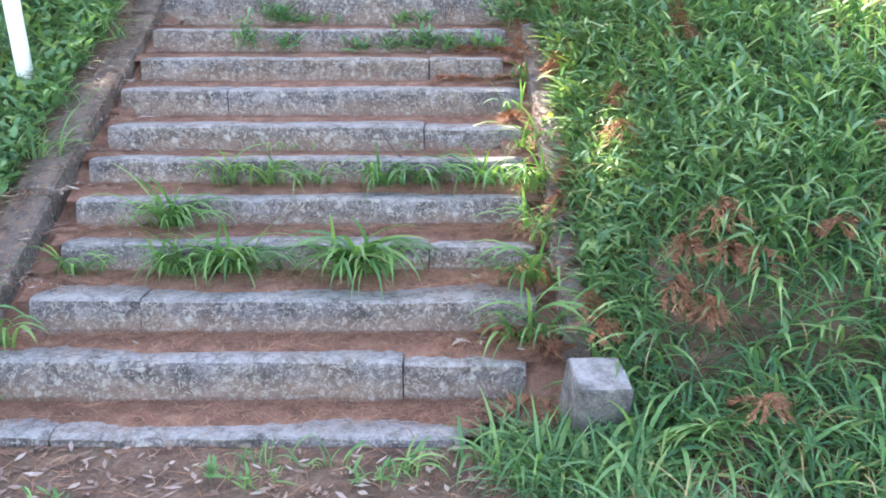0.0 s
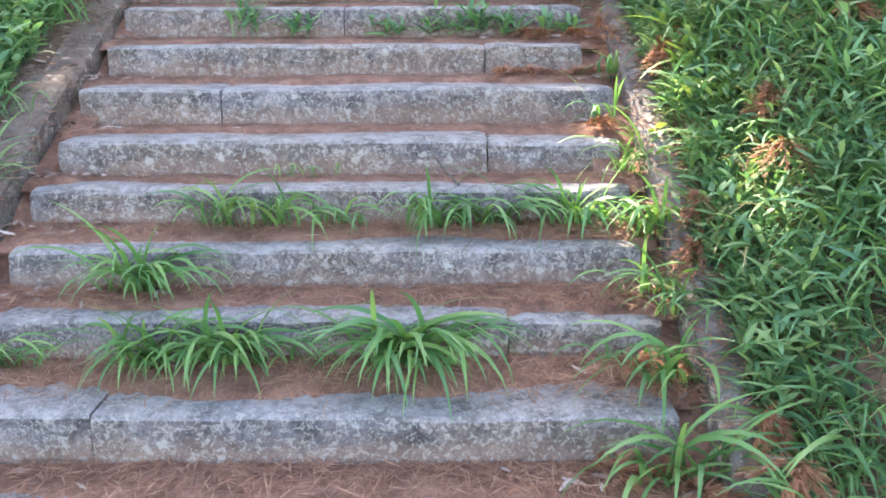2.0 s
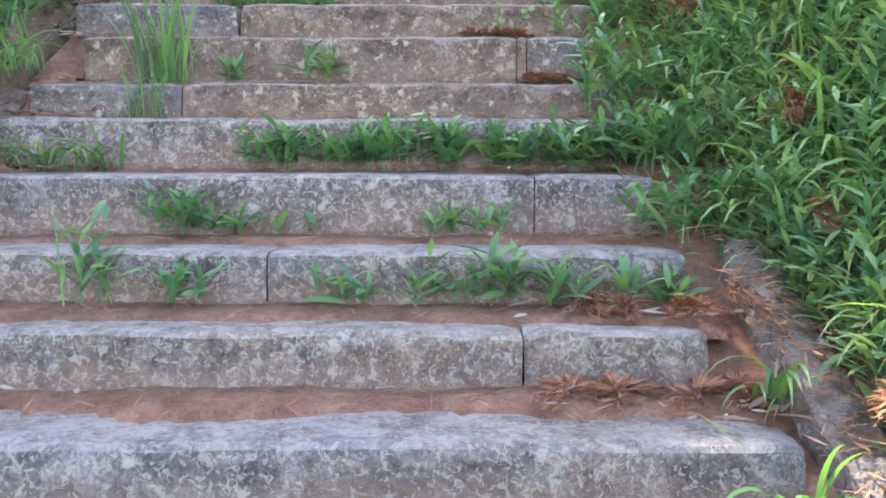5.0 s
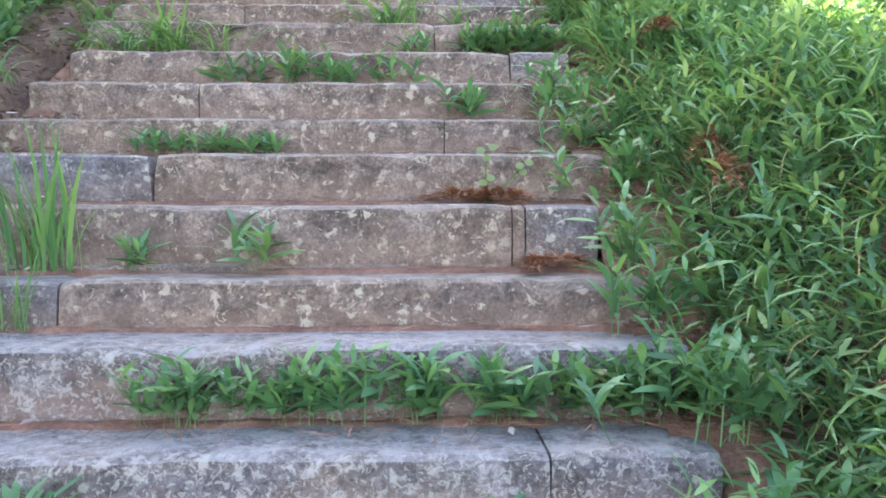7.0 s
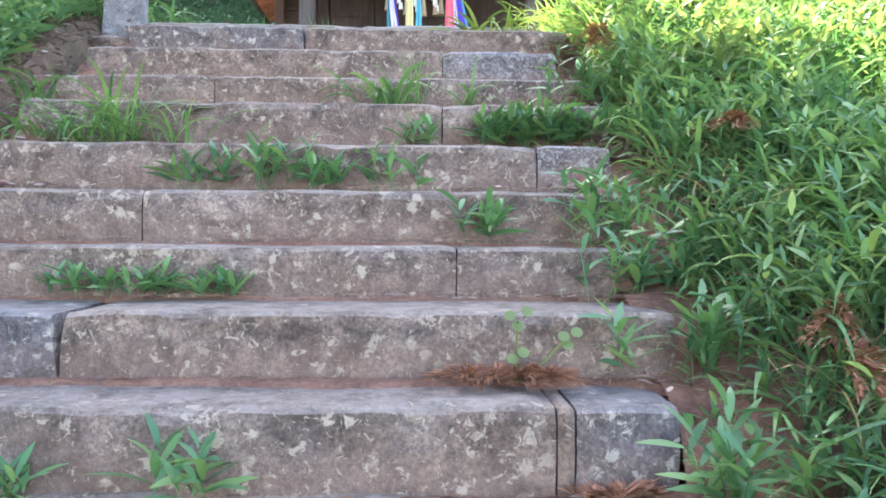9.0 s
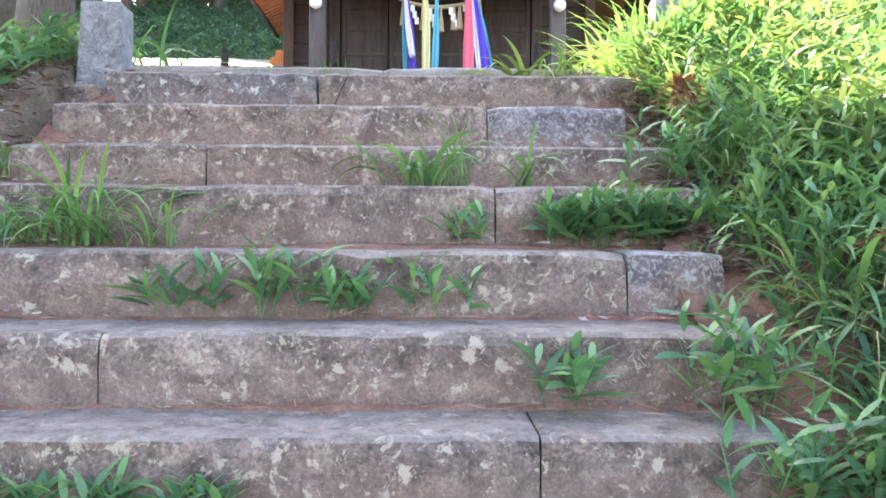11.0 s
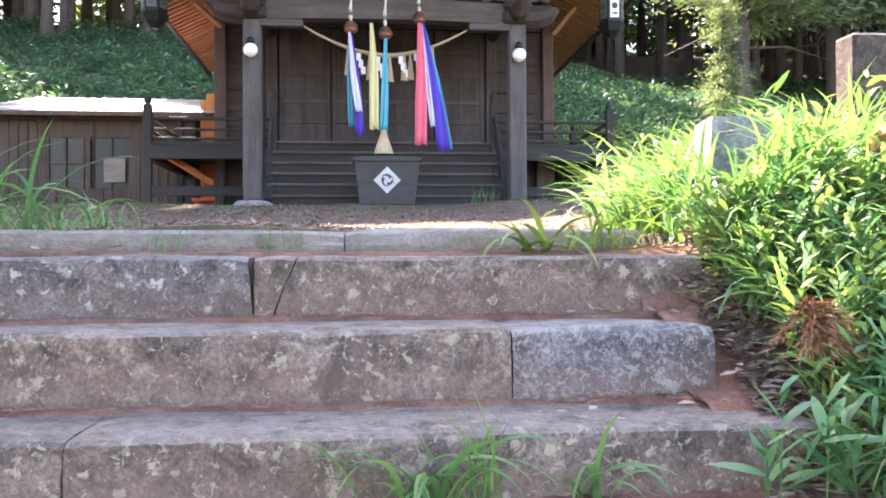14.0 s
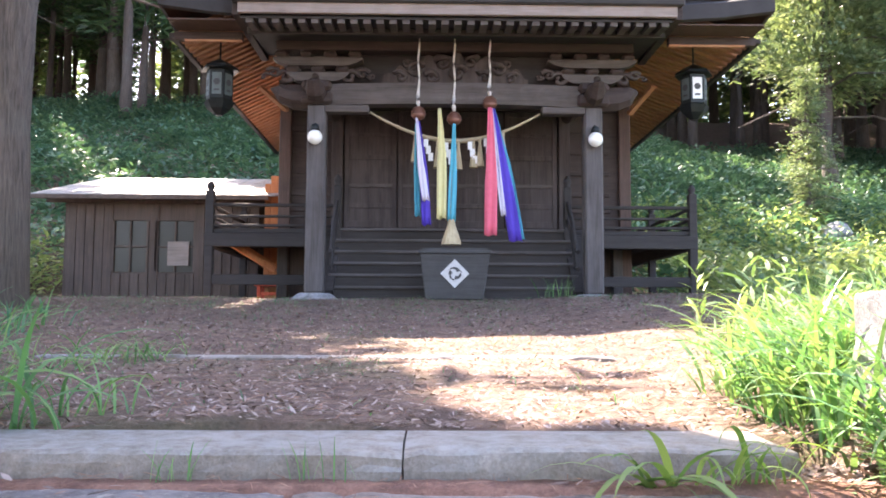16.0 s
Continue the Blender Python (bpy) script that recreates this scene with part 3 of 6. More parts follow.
def stone_post(at, w, h, lean, label, material, cap=0.03):
    b = bmesh.new()
    rows = []
    for z, s in ((-0.3, 1.04), (0.02, 1.03), (h * 0.3, 1.01), (h * 0.65, 1.0), (h - cap, 0.985), (h - 0.008, 0.97), (h, 0.93)):
        rows.append([b.verts.new((sx * w / 2 * s, sy * w / 2 * s, z)) for sx, sy in ((-1, -1), (0, -1.01), (1, -1), (1.01, 0), (1, 1), (0, 1.01), (-1, 1), (-1.01, 0))])
    for a, c in zip(rows, rows[1:]):
        for j in range(8):
            b.faces.new((a[j], a[(j + 1) % 8], c[(j + 1) % 8], c[j]))
    b.faces.new(rows[-1])
    b.faces.new(rows[0][::-1])
    roughen(b, 0.007, 7, at[0])
    bmesh.ops.transform(b, matrix=Matrix.Translation(at) @ lean, verts=b.verts)
    return solid("stone_post", b, material, label, "stone post")


stone_post((0.545, 2.78, 0.14), 0.195, 0.345, pose(0, 0, 0, 12, 3, 8), "short grey stone post in weeds beside the steps", M_STONE_FOOT, 0.02)
stone_post((-1.872, 9.42, 3.74), 0.185, 0.37, pose(0, 0, 0, 0, 1, 3), "weathered square stone post beside the top step", M_STONE_POST, 0.035)
stone_post((0.85, 9.62, 3.80), 0.215, 0.45, pose(0, 0, 0, 0, -1, -6), "pale square stone post sunk in tall grass", M_STONE_POST, 0.02)

mon = box(3.12, 3.72, 12.5, 12.75, 4.0, 5.42, 0.02)
solid("stone_monument", roughen(mon, 0.004, 5), M_MONUMENT, "upright red-brown stone slab standing in tall grass", "monument")


def white_pole(at, h, lean):
    p = thing("white_pole", at, "white painted metal pole standing in weeds", "pole")
    a = Vector(at)
    m = Matrix.Translation(a) @ lean @ Matrix.Translation(-a)
    b = lathe([(0.045, -0.15), (0.045, h * 0.5), (0.045, h)], at, 14)
    bmesh.ops.transform(b, matrix=m, verts=b.verts)
    part("pole", b, M_WHITE, p, smooth=True)
    b = lathe([(0.049, h), (0.049, h + 0.02), (0.03, h + 0.035)], at, 14)
    bmesh.ops.transform(b, matrix=m, verts=b.verts)
    part("cap", b, M_WHITE, p)


white_pole((-2.30, 4.72, 1.10), 1.25, pose(0, 0, 0, 0, -3, 0))
white_pole((-2.06, 10.0, 3.82), 1.05, pose(0, 0, 0, 0, 0, 0))

# low kerb across the terrace
tk = thing("terrace_kerb", (-0.6, 12.5, 3.85), "low stone kerb across the leaf-strewn terrace", "stone kerb", kind="structure")
for x0, x1, mt in ((-2.95, -2.45, M_STONE_POST), (-2.40, -0.95, M_STONE_SLAB), (-0.93, 0.65, M_STONE_SLAB)):
    part("kerb_stone", stone_block(x0, x1, 12.45, 3.945, 3.80, 0.16, x0), mt, tk)

# ---- shrine ----
CX, FRONT = -0.20, 17.6
PX = 1.73       # half the distance between the porch pillars
GZ = 4.45       # ground under the shrine

shrine = thing("shrine_hall", (CX, 20.0, GZ), "weathered dark timber shrine hall with a porch and deep eaves", "shrine")


def bracket_arm(x, w, z0, z1, d):
    """A bracket arm along the front, its ends curving up from below."""
    b = bmesh.new()
    rows = []
    for k in range(17):
        u = k / 8 - 1
        low = z0 + (z1 - z0) * 0.75 * max(0.0, (abs(u) - 0.55) / 0.45) ** 1.8
        rows.append([b.verts.new((x + u * w / 2, FRONT + dy, z)) for dy, z in ((-d, low), (-d - 0.006, (low + z1) / 2), (-d, z1), (d, z1), (d, low))])
    for a, c in zip(rows, rows[1:]):
        for j in range(5):
            b.faces.new((a[j], c[j], c[(j + 1) % 5], a[(j + 1) % 5]))
    b.faces.new(rows[0][::-1])
    b.faces.new(rows[-1])
    bmesh.ops.recalc_face_normals(b, faces=b.faces)
    return b


def scroll(cx, cz, r, hand, y, bm=None):
    """A carved spiral, round in section, winding inwards."""
    pts, rad = [], []
    for k in range(22):
        a, f = hand * (0.4 + k * 0.36), 1 - k / 24
        pts.append((cx + hand * r * f * math.cos(a), y - 0.035 * k / 22, cz + r * 0.8 * f * math.sin(hand * a) ))
        rad.append(r * (0.16 + 0.16 * f))
    return tube(pts, rad, 6, bm=bm)


PILLARS = []
for s in (-1, 1):
    x = CX + s * PX
    p = part("pillar", box(x - 0.115, x + 0.115, FRONT - 0.115, FRONT + 0.115, GZ + 0.06, 6.86, 0.022), M_POST, shrine, "weathered grey square porch pillar")
    PILLARS.append(p)
    part("base_stone", lathe([(0.30, GZ - 0.3), (0.30, GZ - 0.02), (0.24, GZ + 0.03), (0.19, GZ + 0.06)], (x, FRONT, 0), 4 * 4), M_STONE_POST, p, "rounded stone base")
    part("bracket", box(x - 0.20, x + 0.20, FRONT - 0.17, FRONT + 0.17, 6.86, 7.02, 0.03), M_WALL, p)
    part("bracket", box(x - 0.19, x + 0.19, FRONT - 0.19, FRONT + 0.19, 7.03, 7.16, 0.04), M_WALL, p)
    part("bracket", bracket_arm(x, 0.78, 7.165, 7.28, 0.085), M_BEAM, p, "boat-shaped bracket arm")
    for dx in (-0.31, 0.0, 0.31):
        part("bearing_block", box(x + dx - 0.085, x + dx + 0.085, FRONT - 0.11, FRONT + 0.11, 7.285, 7.36, 0.028), M_WALL, p)
    part("bracket", bracket_arm(x, 1.12, 7.365, 7.47, 0.085), M_BEAM, p, "boat-shaped bracket arm")
    for dx in (-0.46, -0.15, 0.15, 0.46):
        part("bearing_block", box(x + dx - 0.08, x + dx + 0.08, FRONT - 0.11, FRONT + 0.11, 7.475, 7.55, 0.026), M_WALL, p)
    # carved cloud-shaped wings beside the bracket
    for t in (-1, 1):
        cx = x + t * 0.40
        wing = scroll(cx, 7.22, 0.12, t, FRONT - 0.03)
        scroll(cx + t * 0.15, 7.28, 0.09, t, FRONT - 0.03, wing)
        scroll(cx + t * 0.26, 7.23, 0.06, -t, FRONT - 0.03, wing)
        part("carving", roughen(wing, 0.03, 8, cx), M_DOOR, p, "carved cloud scroll", smooth=True)
    # carved beam nosings outside the pillar
    nose = tube([(x + s * 0.10, FRONT, 6.97), (x + s * 0.30, FRONT, 6.98), (x + s * 0.42, FRONT, 7.02), (x + s * 0.50, FRONT, 7.10), (x + s * 0.46, FRONT, 7.17)], [0.17, 0.16, 0.14, 0.10, 0.05], 9)
    part("nosing", roughen(nose, 0.02, 9), M_WALL, shrine, "carved beam nosing")
    nose = tube([(x, FRONT - 0.10, 6.98), (x, FRONT - 0.30, 7.0), (x, FRONT - 0.40, 7.08), (x, FRONT - 0.34, 7.15)], [0.13, 0.12, 0.09, 0.04], 8)
    part("nosing", roughen(nose, 0.02, 9), M_WALL, shrine, "carved beam nosing")
    # bracing beam from the pillar back to the hall
    back = tube([(x, FRONT + 0.1, 6.98), (x, FRONT + 0.7, 7.12), (x, FRONT + 1.3, 7.22), (x, 19.5, 7.22)], [0.11, 0.13, 0.13, 0.11], 8)
    part("tie_beam", back, M_WALL, shrine)

# porch beam, slightly arched, with a carved face
bm = bmesh.new()
rows = []
for k in range(41):
    f = k / 40
    x = CX - PX + 0.10 + (2 * PX - 0.2) * f
    arch = 0.035 * (1 - (2 * f - 1) ** 2)
    row = []
    for dy, z in ((-0.10, 6.85), (-0.115, 6.92), (-0.115, 7.06), (-0.10, 7.12), (0.10, 7.12), (0.10, 6.85)):
        w = noise.noise(Vector((x * 9, z * 14, 2.0))) * 0.014 if dy < -0.11 else 0
        row.append(bm.verts.new((x, FRONT + dy - w, z + arch)))
    rows.append(row)
for a, c in zip(rows, rows[1:]):
    for j in range(6):
        bm.faces.new((a[j], c[j], c[(j + 1) % 6], a[(j + 1) % 6]))
bm.faces.new(rows[0][::-1])
bm.faces.new(rows[-1])
bmesh.ops.recalc_face_normals(bm, faces=bm.faces)
part("porch_beam", bm, M_BEAM, shrine, "grey carved porch beam")
for s in (-1, 1):
    x = CX + s * (PX - 0.38)
    part("beam_plate", box(x - 0.27, x + 0.27, FRONT - 0.135, FRONT + 0.02, 6.76, 6.85, 0.01), M_BEAM, shrine)
# carved panel above the beam: a lobed slab with scrolls of cloud and wave
bm = bmesh.new()
lobes = []
for k in range(60):
    u = k / 59 * 2 - 1
    top = 0.10 + 0.33 * (1 - abs(u) ** 2.2) * (0.80 + 0.20 * math.cos(u * 15)) + 0.03 * math.sin(u * 31)
    lobes.append((CX + u * 0.92, 7.135 + max(0.05, top)))
front = [[bm.verts.new((x, y, z)) for x, z in lobes] for y in (FRONT - 0.03, FRONT + 0.07)]
under = [[bm.verts.new((x, y, 7.135)) for x, z in lobes] for y in (FRONT - 0.03, FRONT + 0.07)]
for k in range(59):
    bm.faces.new((under[0][k], under[0][k + 1], front[0][k + 1], front[0][k]))
    bm.faces.new((under[1][k + 1], under[1][k], front[1][k], front[1][k + 1]))
    bm.faces.new((front[0][k], front[0][k + 1], front[1][k + 1], front[1][k]))
    bm.faces.new((under[0][k + 1], under[0][k], under[1][k], under[1][k + 1]))
for k in (0, 59):
    bm.faces.new((under[0][k], front[0][k], front[1][k], under[1][k]))
bmesh.ops.recalc_face_normals(bm, faces=bm.faces)
panel = part("carved_panel", bm, M_DOOR, shrine, "carved timber panel of waves and clouds")
for dx, z, r, hand in ((-0.70, 7.24, 0.09, -1), (-0.50, 7.33, 0.12, 1), (-0.30, 7.24, 0.10, -1), (-0.16, 7.42, 0.12, -1), (0.04, 7.28, 0.13, 1), (0.20, 7.43, 0.11, 1), (0.36, 7.25, 0.10, -1), (0.53, 7.34, 0.12, -1), (0.72, 7.23, 0.09, 1), (-0.62, 7.40, 0.06, 1), (0.66, 7.40, 0.06, -1)):
    part("scroll", roughen(scroll(CX + dx, z, r, hand, FRONT - 0.045), 0.03, 8, dx), M_DOOR, panel, smooth=True)
part("rope_rail", tube([(-0.80, 17.35, 7.735), (-0.1, 17.35, 7.742), (0.64, 17.35, 7.745)], 0.017, 7), M_POST, shrine, "thin grey rail from which the ropes hang")
# dark sheet added so the openings beside the panel read as black shade
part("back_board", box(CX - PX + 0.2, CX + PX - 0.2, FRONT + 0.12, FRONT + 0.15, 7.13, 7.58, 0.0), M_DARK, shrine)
part("upper_beam", box(CX - 2.25, CX + 2.25, FRONT - 0.11, FRONT + 0.11, 7.56, 7.72, 0.01), M_WALL, shrine)
part("ceiling_board", box(CX - 1.6, CX + 1.6, FRONT + 0.12, 19.45, 7.60, 7.64, 0.0), M_WALL, shrine)

# porch roof
KF, KX = 16.55, 2.55
porch = part("porch_roof", box(CX - KX - 0.05, CX + KX + 0.05, KF - 0.10, 18.4, 7.95, 8.06, 0.02, turn=pose(0, 0, 0, 10, 0, 0)), M_ROOF, shrine, "dark sheet-metal porch roof")
part("fascia", box(CX - KX, CX + KX, KF - 0.06, KF, 7.80, 7.93, 0.006), M_FASCIA, porch, "pale weathered eave board")
part("fascia", box(CX - KX + 0.03, CX + KX - 0.03, KF - 0.03, KF + 0.03, 7.665, 7.795, 0.006), M_FASCIA, porch)
# dark strip added behind the rafter ends for shade under the eave
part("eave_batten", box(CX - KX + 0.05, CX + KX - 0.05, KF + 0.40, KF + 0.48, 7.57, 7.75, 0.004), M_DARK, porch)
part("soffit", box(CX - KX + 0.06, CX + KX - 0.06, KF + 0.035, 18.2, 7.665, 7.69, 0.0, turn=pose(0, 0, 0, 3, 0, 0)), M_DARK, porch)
for s in (-1, 1):
    part("side_board", box(CX + s * KX - 0.05, CX + s * KX + 0.05, KF + 0.04, 18.3, 7.66, 8.0, 0.006), M_WALL, porch)
for k in range(33):
    x = CX - KX + 0.15 + k * (2 * KX - 0.3) / 32
    part("rafter", bar((x, KF + 0.05, 7.605), (x, KF + 0.42, 7.63), 0.062, 0.085), M_BEAM, porch)

# main roof: slabs with hip ends, open underside with rafters
EX0, EX1, EY0, EY1, EZ = -3.70, 3.55, 16.75, 24.3, 7.68
bm = bmesh.new()
ring = []
for inset, z in ((0.05, EZ - 0.02), (0, EZ), (0, EZ + 0.18), (0.8, EZ + 0.66), (1.8, EZ + 1.3), (2.7, EZ + 2.2), (3.1, EZ + 2.8)):
    lift = 0.16 * (1 - inset / 3.1) ** 2
    x0, x1, y0, y1 = EX0 + inset, EX1 - inset, EY0 + inset * 0.98, EY1 - inset * 0.98
    row = []
    for (xa, ya), (xb, yb) in (((x0, y0), (x1, y0)), ((x1, y0), (x1, y1)), ((x1, y1), (x0, y1)), ((x0, y1), (x0, y0))):
        for k in range(12):
            f = k / 12
            row.append(bm.verts.new((xa + (xb - xa) * f, ya + (yb - ya) * f, z + lift * abs(2 * f - 1) ** 4)))
    ring.append(row)
for a, c in zip(ring, ring[1:]):
    for k in range(48):
        bm.faces.new((a[k], a[(k + 1) % 48], c[(k + 1) % 48], c[k]))
bm.faces.new(ring[-1])
roof = part("main_roof", bm, M_ROOF, shrine, "dark hipped metal roof with upturned corners")
part("ridge_flashing", box(EX0 + 0.4, EX1 - 0.4, EY0 + 0.06, EY0 + 0.12, EZ + 0.20, EZ + 0.24, 0.0), M_LANTERN, roof)
# underside boards and the parallel rafters of the side eaves
KY = EY0 + 0.45
for s, xe in ((-1, EX0), (1, EX1)):
    xi = CX + s * 2.44
    top = box(min(xe + s * -0.03, xi), max(xe + s * -0.03, xi), EY0 + 0.05, EY1 - 0.05, 0, 0.02, 0.0)
    for v in top.verts:
        v.co.z += EZ + 0.03 + 0.50 * (v.co.x - xe) / (xi - xe) + 0.10 * max(0.0, (KY + 0.4 - v.co.y) / 0.85) * (1 - (v.co.x - xe) / (xi - xe))
    part("soffit", top, M_SOFFIT_SHADED, roof)
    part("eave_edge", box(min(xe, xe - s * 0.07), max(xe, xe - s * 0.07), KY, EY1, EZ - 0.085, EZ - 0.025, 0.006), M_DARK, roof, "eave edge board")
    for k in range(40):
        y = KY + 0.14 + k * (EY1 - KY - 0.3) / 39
        part("rafter", bar((xe - s * 0.05, y, EZ - 0.025), (xi, y, EZ + 0.465), 0.07, 0.085), M_RAFTER_LIT, roof)
    # front eave: red boards before a dark beam
    part("eave_board", box(min(xe - s * 0.1, CX + s * KX), max(xe - s * 0.1, CX + s * KX), EY0 + 0.07, KY, EZ + 0.0, EZ + 0.02, 0.0), M_RED, roof)
    part("eave_beam", box(min(xe - s * 0.06, CX + s * (KX + 0.06)), max(xe - s * 0.06, CX + s * (KX + 0.06)), KY, KY + 0.09, EZ - 0.11, EZ - 0.005, 0.006), M_WALL, roof)
    part("eave_beam", box(min(xe - s * 0.2, CX + s * (KX + 0.06)), max(xe - s * 0.2, CX + s * (KX + 0.06)), KY - 0.02, KY + 0.03, EZ - 0.135, EZ - 0.112, 0.0), M_RAFTER_LIT, roof)
part("hip_rafter", bar((-2.62, 19.35, 7.25), (-2.94, 18.9, 7.48), 0.045, 0.09), M_RAFTER_LIT, roof, "projecting corner tail")
part("hip_rafter", bar((2.44, 19.35, 7.25), (2.68, 18.9, 7.54), 0.045, 0.09), M_RAFTER_LIT, roof, "projecting corner tail")

# hall walls
WY, WX, FZ = 19.5, 2.50, 5.42
wall = part("front_wall", box(CX - WX, CX + WX + 0.13, WY + 0.02, WY + 0.10, FZ, 8.15, 0.0), M_WALL, shrine, "dark boarded front wall")
# left wall carries its sunlight as orange colour, the right stays dark
part("side_wall", box(CX - WX, CX - WX + 0.08, WY + 0.10, 22.7, FZ, 8.15, 0.0), M_SUNLIT_ORANGE, shrine, "boarded side wall in sunlit orange")
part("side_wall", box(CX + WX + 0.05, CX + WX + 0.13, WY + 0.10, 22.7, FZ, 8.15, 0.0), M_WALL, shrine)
part("back_wall", box(CX - WX, CX + WX, 22.7, 22.78, FZ, 8.15, 0.0), M_WALL, shrine)
for x in (CX - WX + 0.05, CX - 1.68, CX + 1.68, CX + WX + 0.08):
    part("wall_post", box(x - 0.085, x + 0.085, WY - 0.07, WY + 0.12, GZ, 7.75, 0.01), M_RED if abs(x - CX) > 2 else M_DOOR, shrine)
for z0, z1, d in ((FZ - 0.02, FZ + 0.10, 0.06), (5.78, 5.84, 0.02), (6.02, 6.08, 0.02), (6.34, 6.40, 0.02), (6.66, 6.72, 0.02), (6.98, 7.04, 0.02), (7.30, 7.42, 0.06), (7.52, 7.68, 0.09)):
    if z1 < 7.1 and z0 > FZ:
        for xa, xb in ((CX - WX + 0.14, CX - 1.77), (CX + 1.77, CX + WX - 0.14)):
            part("rail", box(xa, xb, WY - d, WY + 0.02, z0, z1, 0.005), M_WALL, wall)
    else:
        part("rail", box(CX - WX + 0.02, CX + WX - 0.02, WY - d, WY + 0.02, z0, z1, 0.005), M_WALL, wall)
# four door leaves with panels
for k in range(4):
    x0 = CX - 1.58 + k * 0.79
    d = part("door", box(x0 + 0.01, x0 + 0.78, WY - 0.03 - 0.012 * (k % 2), WY + 0.015, FZ + 0.11, 7.29, 0.004), M_DOOR, shrine, "panelled timber door leaf")
    yo = WY - 0.03 - 0.012 * (k % 2)
    for xa, xb in ((x0 + 0.012, x0 + 0.075), (x0 + 0.715, x0 + 0.778)):
        part("stile", box(xa, xb, yo - 0.022, yo - 0.002, FZ + 0.12, 7.28, 0.004), M_DOOR, d)
    for z0, z1 in ((FZ + 0.12, FZ + 0.22), (5.83, 5.90), (6.14, 6.19), (6.55, 6.62), (6.90, 6.95), (7.20, 7.28)):
        part("rail", box(x0 + 0.077, x0 + 0.713, yo - 0.020, yo - 0.002, z0, z1, 0.004), M_BEAM if 6.1 < z0 < 6.2 else M_DOOR, d)
    part("mullion", box(x0 + 0.38, x0 + 0.41, yo - 0.016, yo - 0.002, 5.905, 6.545, 0.003), M_DOOR, d)

# veranda
ver = part("veranda_floor", box(CX - 3.34, CX + 3.34, 18.58, WY, FZ - 0.06, FZ, 0.006), M_DARK, shrine, "dark timber veranda floor")
part("veranda_floor", box(CX - 3.34, CX - WX, WY + 0.005, 22.9, FZ - 0.06, FZ, 0.006), M_DARK, shrine)
part("veranda_floor", box(CX + WX, CX + 3.34, WY + 0.005, 22.9, FZ - 0.06, FZ, 0.006), M_DARK, shrine)
for xa, xb in ((CX - 3.36, CX - 1.62), (CX + 1.62, CX + 3.36)):
    part("edge_beam", box(xa, xb, 18.54, 18.66, FZ - 0.25, FZ - 0.065, 0.008), M_DARK, shrine)
    part("low_rail", box(xa + 0.1, xb, 18.56, 18.63, GZ + 0.20, GZ + 0.34, 0.006), M_DARK, shrine)
    for z0, z1 in ((FZ + 0.30, FZ + 0.345), (FZ + 0.15, FZ + 0.185), (FZ + 0.02, FZ + 0.06)):
        part("handrail", box(xa + (0.06 if xa < CX - 2 else 0.0), xb - (0.06 if xb > CX + 2 else 0), 18.575, 18.625, z0, z1, 0.008), M_DARK, shrine)
for s in (-1, 1):
    x = CX + s * 3.30
    for z0, z1 in ((FZ + 0.30, FZ + 0.345), (FZ + 0.15, FZ + 0.185), (FZ + 0.02, FZ + 0.06)):
        part("handrail", box(x - 0.025, x + 0.025, 18.66, 22.8, z0, z1, 0.008), M_DARK, shrine)
    part("edge_beam", box(x - 0.06, x + 0.06, 18.67, 22.9, FZ - 0.25, FZ - 0.065, 0.008), M_DARK, shrine)
    for y in (18.60, 20.7, 22.8):
        post = part("rail_post", box(x - 0.055, x + 0.055, y - 0.055, y + 0.055, GZ - 0.15, 5.93, 0.008), M_DARK, shrine)
        part("finial", lathe([(0.05, 5.93), (0.035, 5.95), (0.055, 5.98), (0.05, 6.02), (0.015, 6.07)], (x, y, 0), 10), M_DARK, post, smooth=True)
    x = CX + s * 1.56
    post = part("rail_post", box(x - 0.05, x + 0.05, 18.45, 18.55, FZ - 0.2, 6.0, 0.01), M_DARK, shrine, "stair newel post")
    part("finial", lathe([(0.05, 6.0), (0.035, 6.02), (0.055, 6.06), (0.05, 6.10), (0.012, 6.16)], (x, 18.5, 0), 10), M_DARK, post, smooth=True)
    for dz in (0.0, 0.22):
        part("handrail", tube([(x, 18.45, FZ + 0.36 - dz), (x, 18.1, FZ + 0.05 - dz), (x, 17.85, GZ + 0.62 - dz), (x, 17.70, GZ + 0.60 - dz)], 0.03, 6), M_DARK, shrine)
    for xx in (CX + s * 2.45,):
        part("under_post", box(xx - 0.07, xx + 0.07, 19.4, 19.55, GZ - 0.1, FZ - 0.06, 0.008), M_POST, shrine)
        part("under_board", box(min(xx, xx - s * 0.9), max(xx, xx - s * 0.9), 19.56, 19.6, GZ - 0.1, FZ - 0.06, 0.0), M_SHED, shrine)
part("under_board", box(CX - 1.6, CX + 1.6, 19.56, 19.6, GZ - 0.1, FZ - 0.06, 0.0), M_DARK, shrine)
# glow from outside the veranda, put into the colour of the braces
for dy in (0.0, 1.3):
    part("brace", bar((CX - 3.22, 18.9 + dy, FZ - 0.10), (CX - 2.55, 19.3 + dy, GZ + 0.45), 0.07, 0.10), M_SUNLIT_ORANGE, shrine, "slanting brace in the orange of outside light")
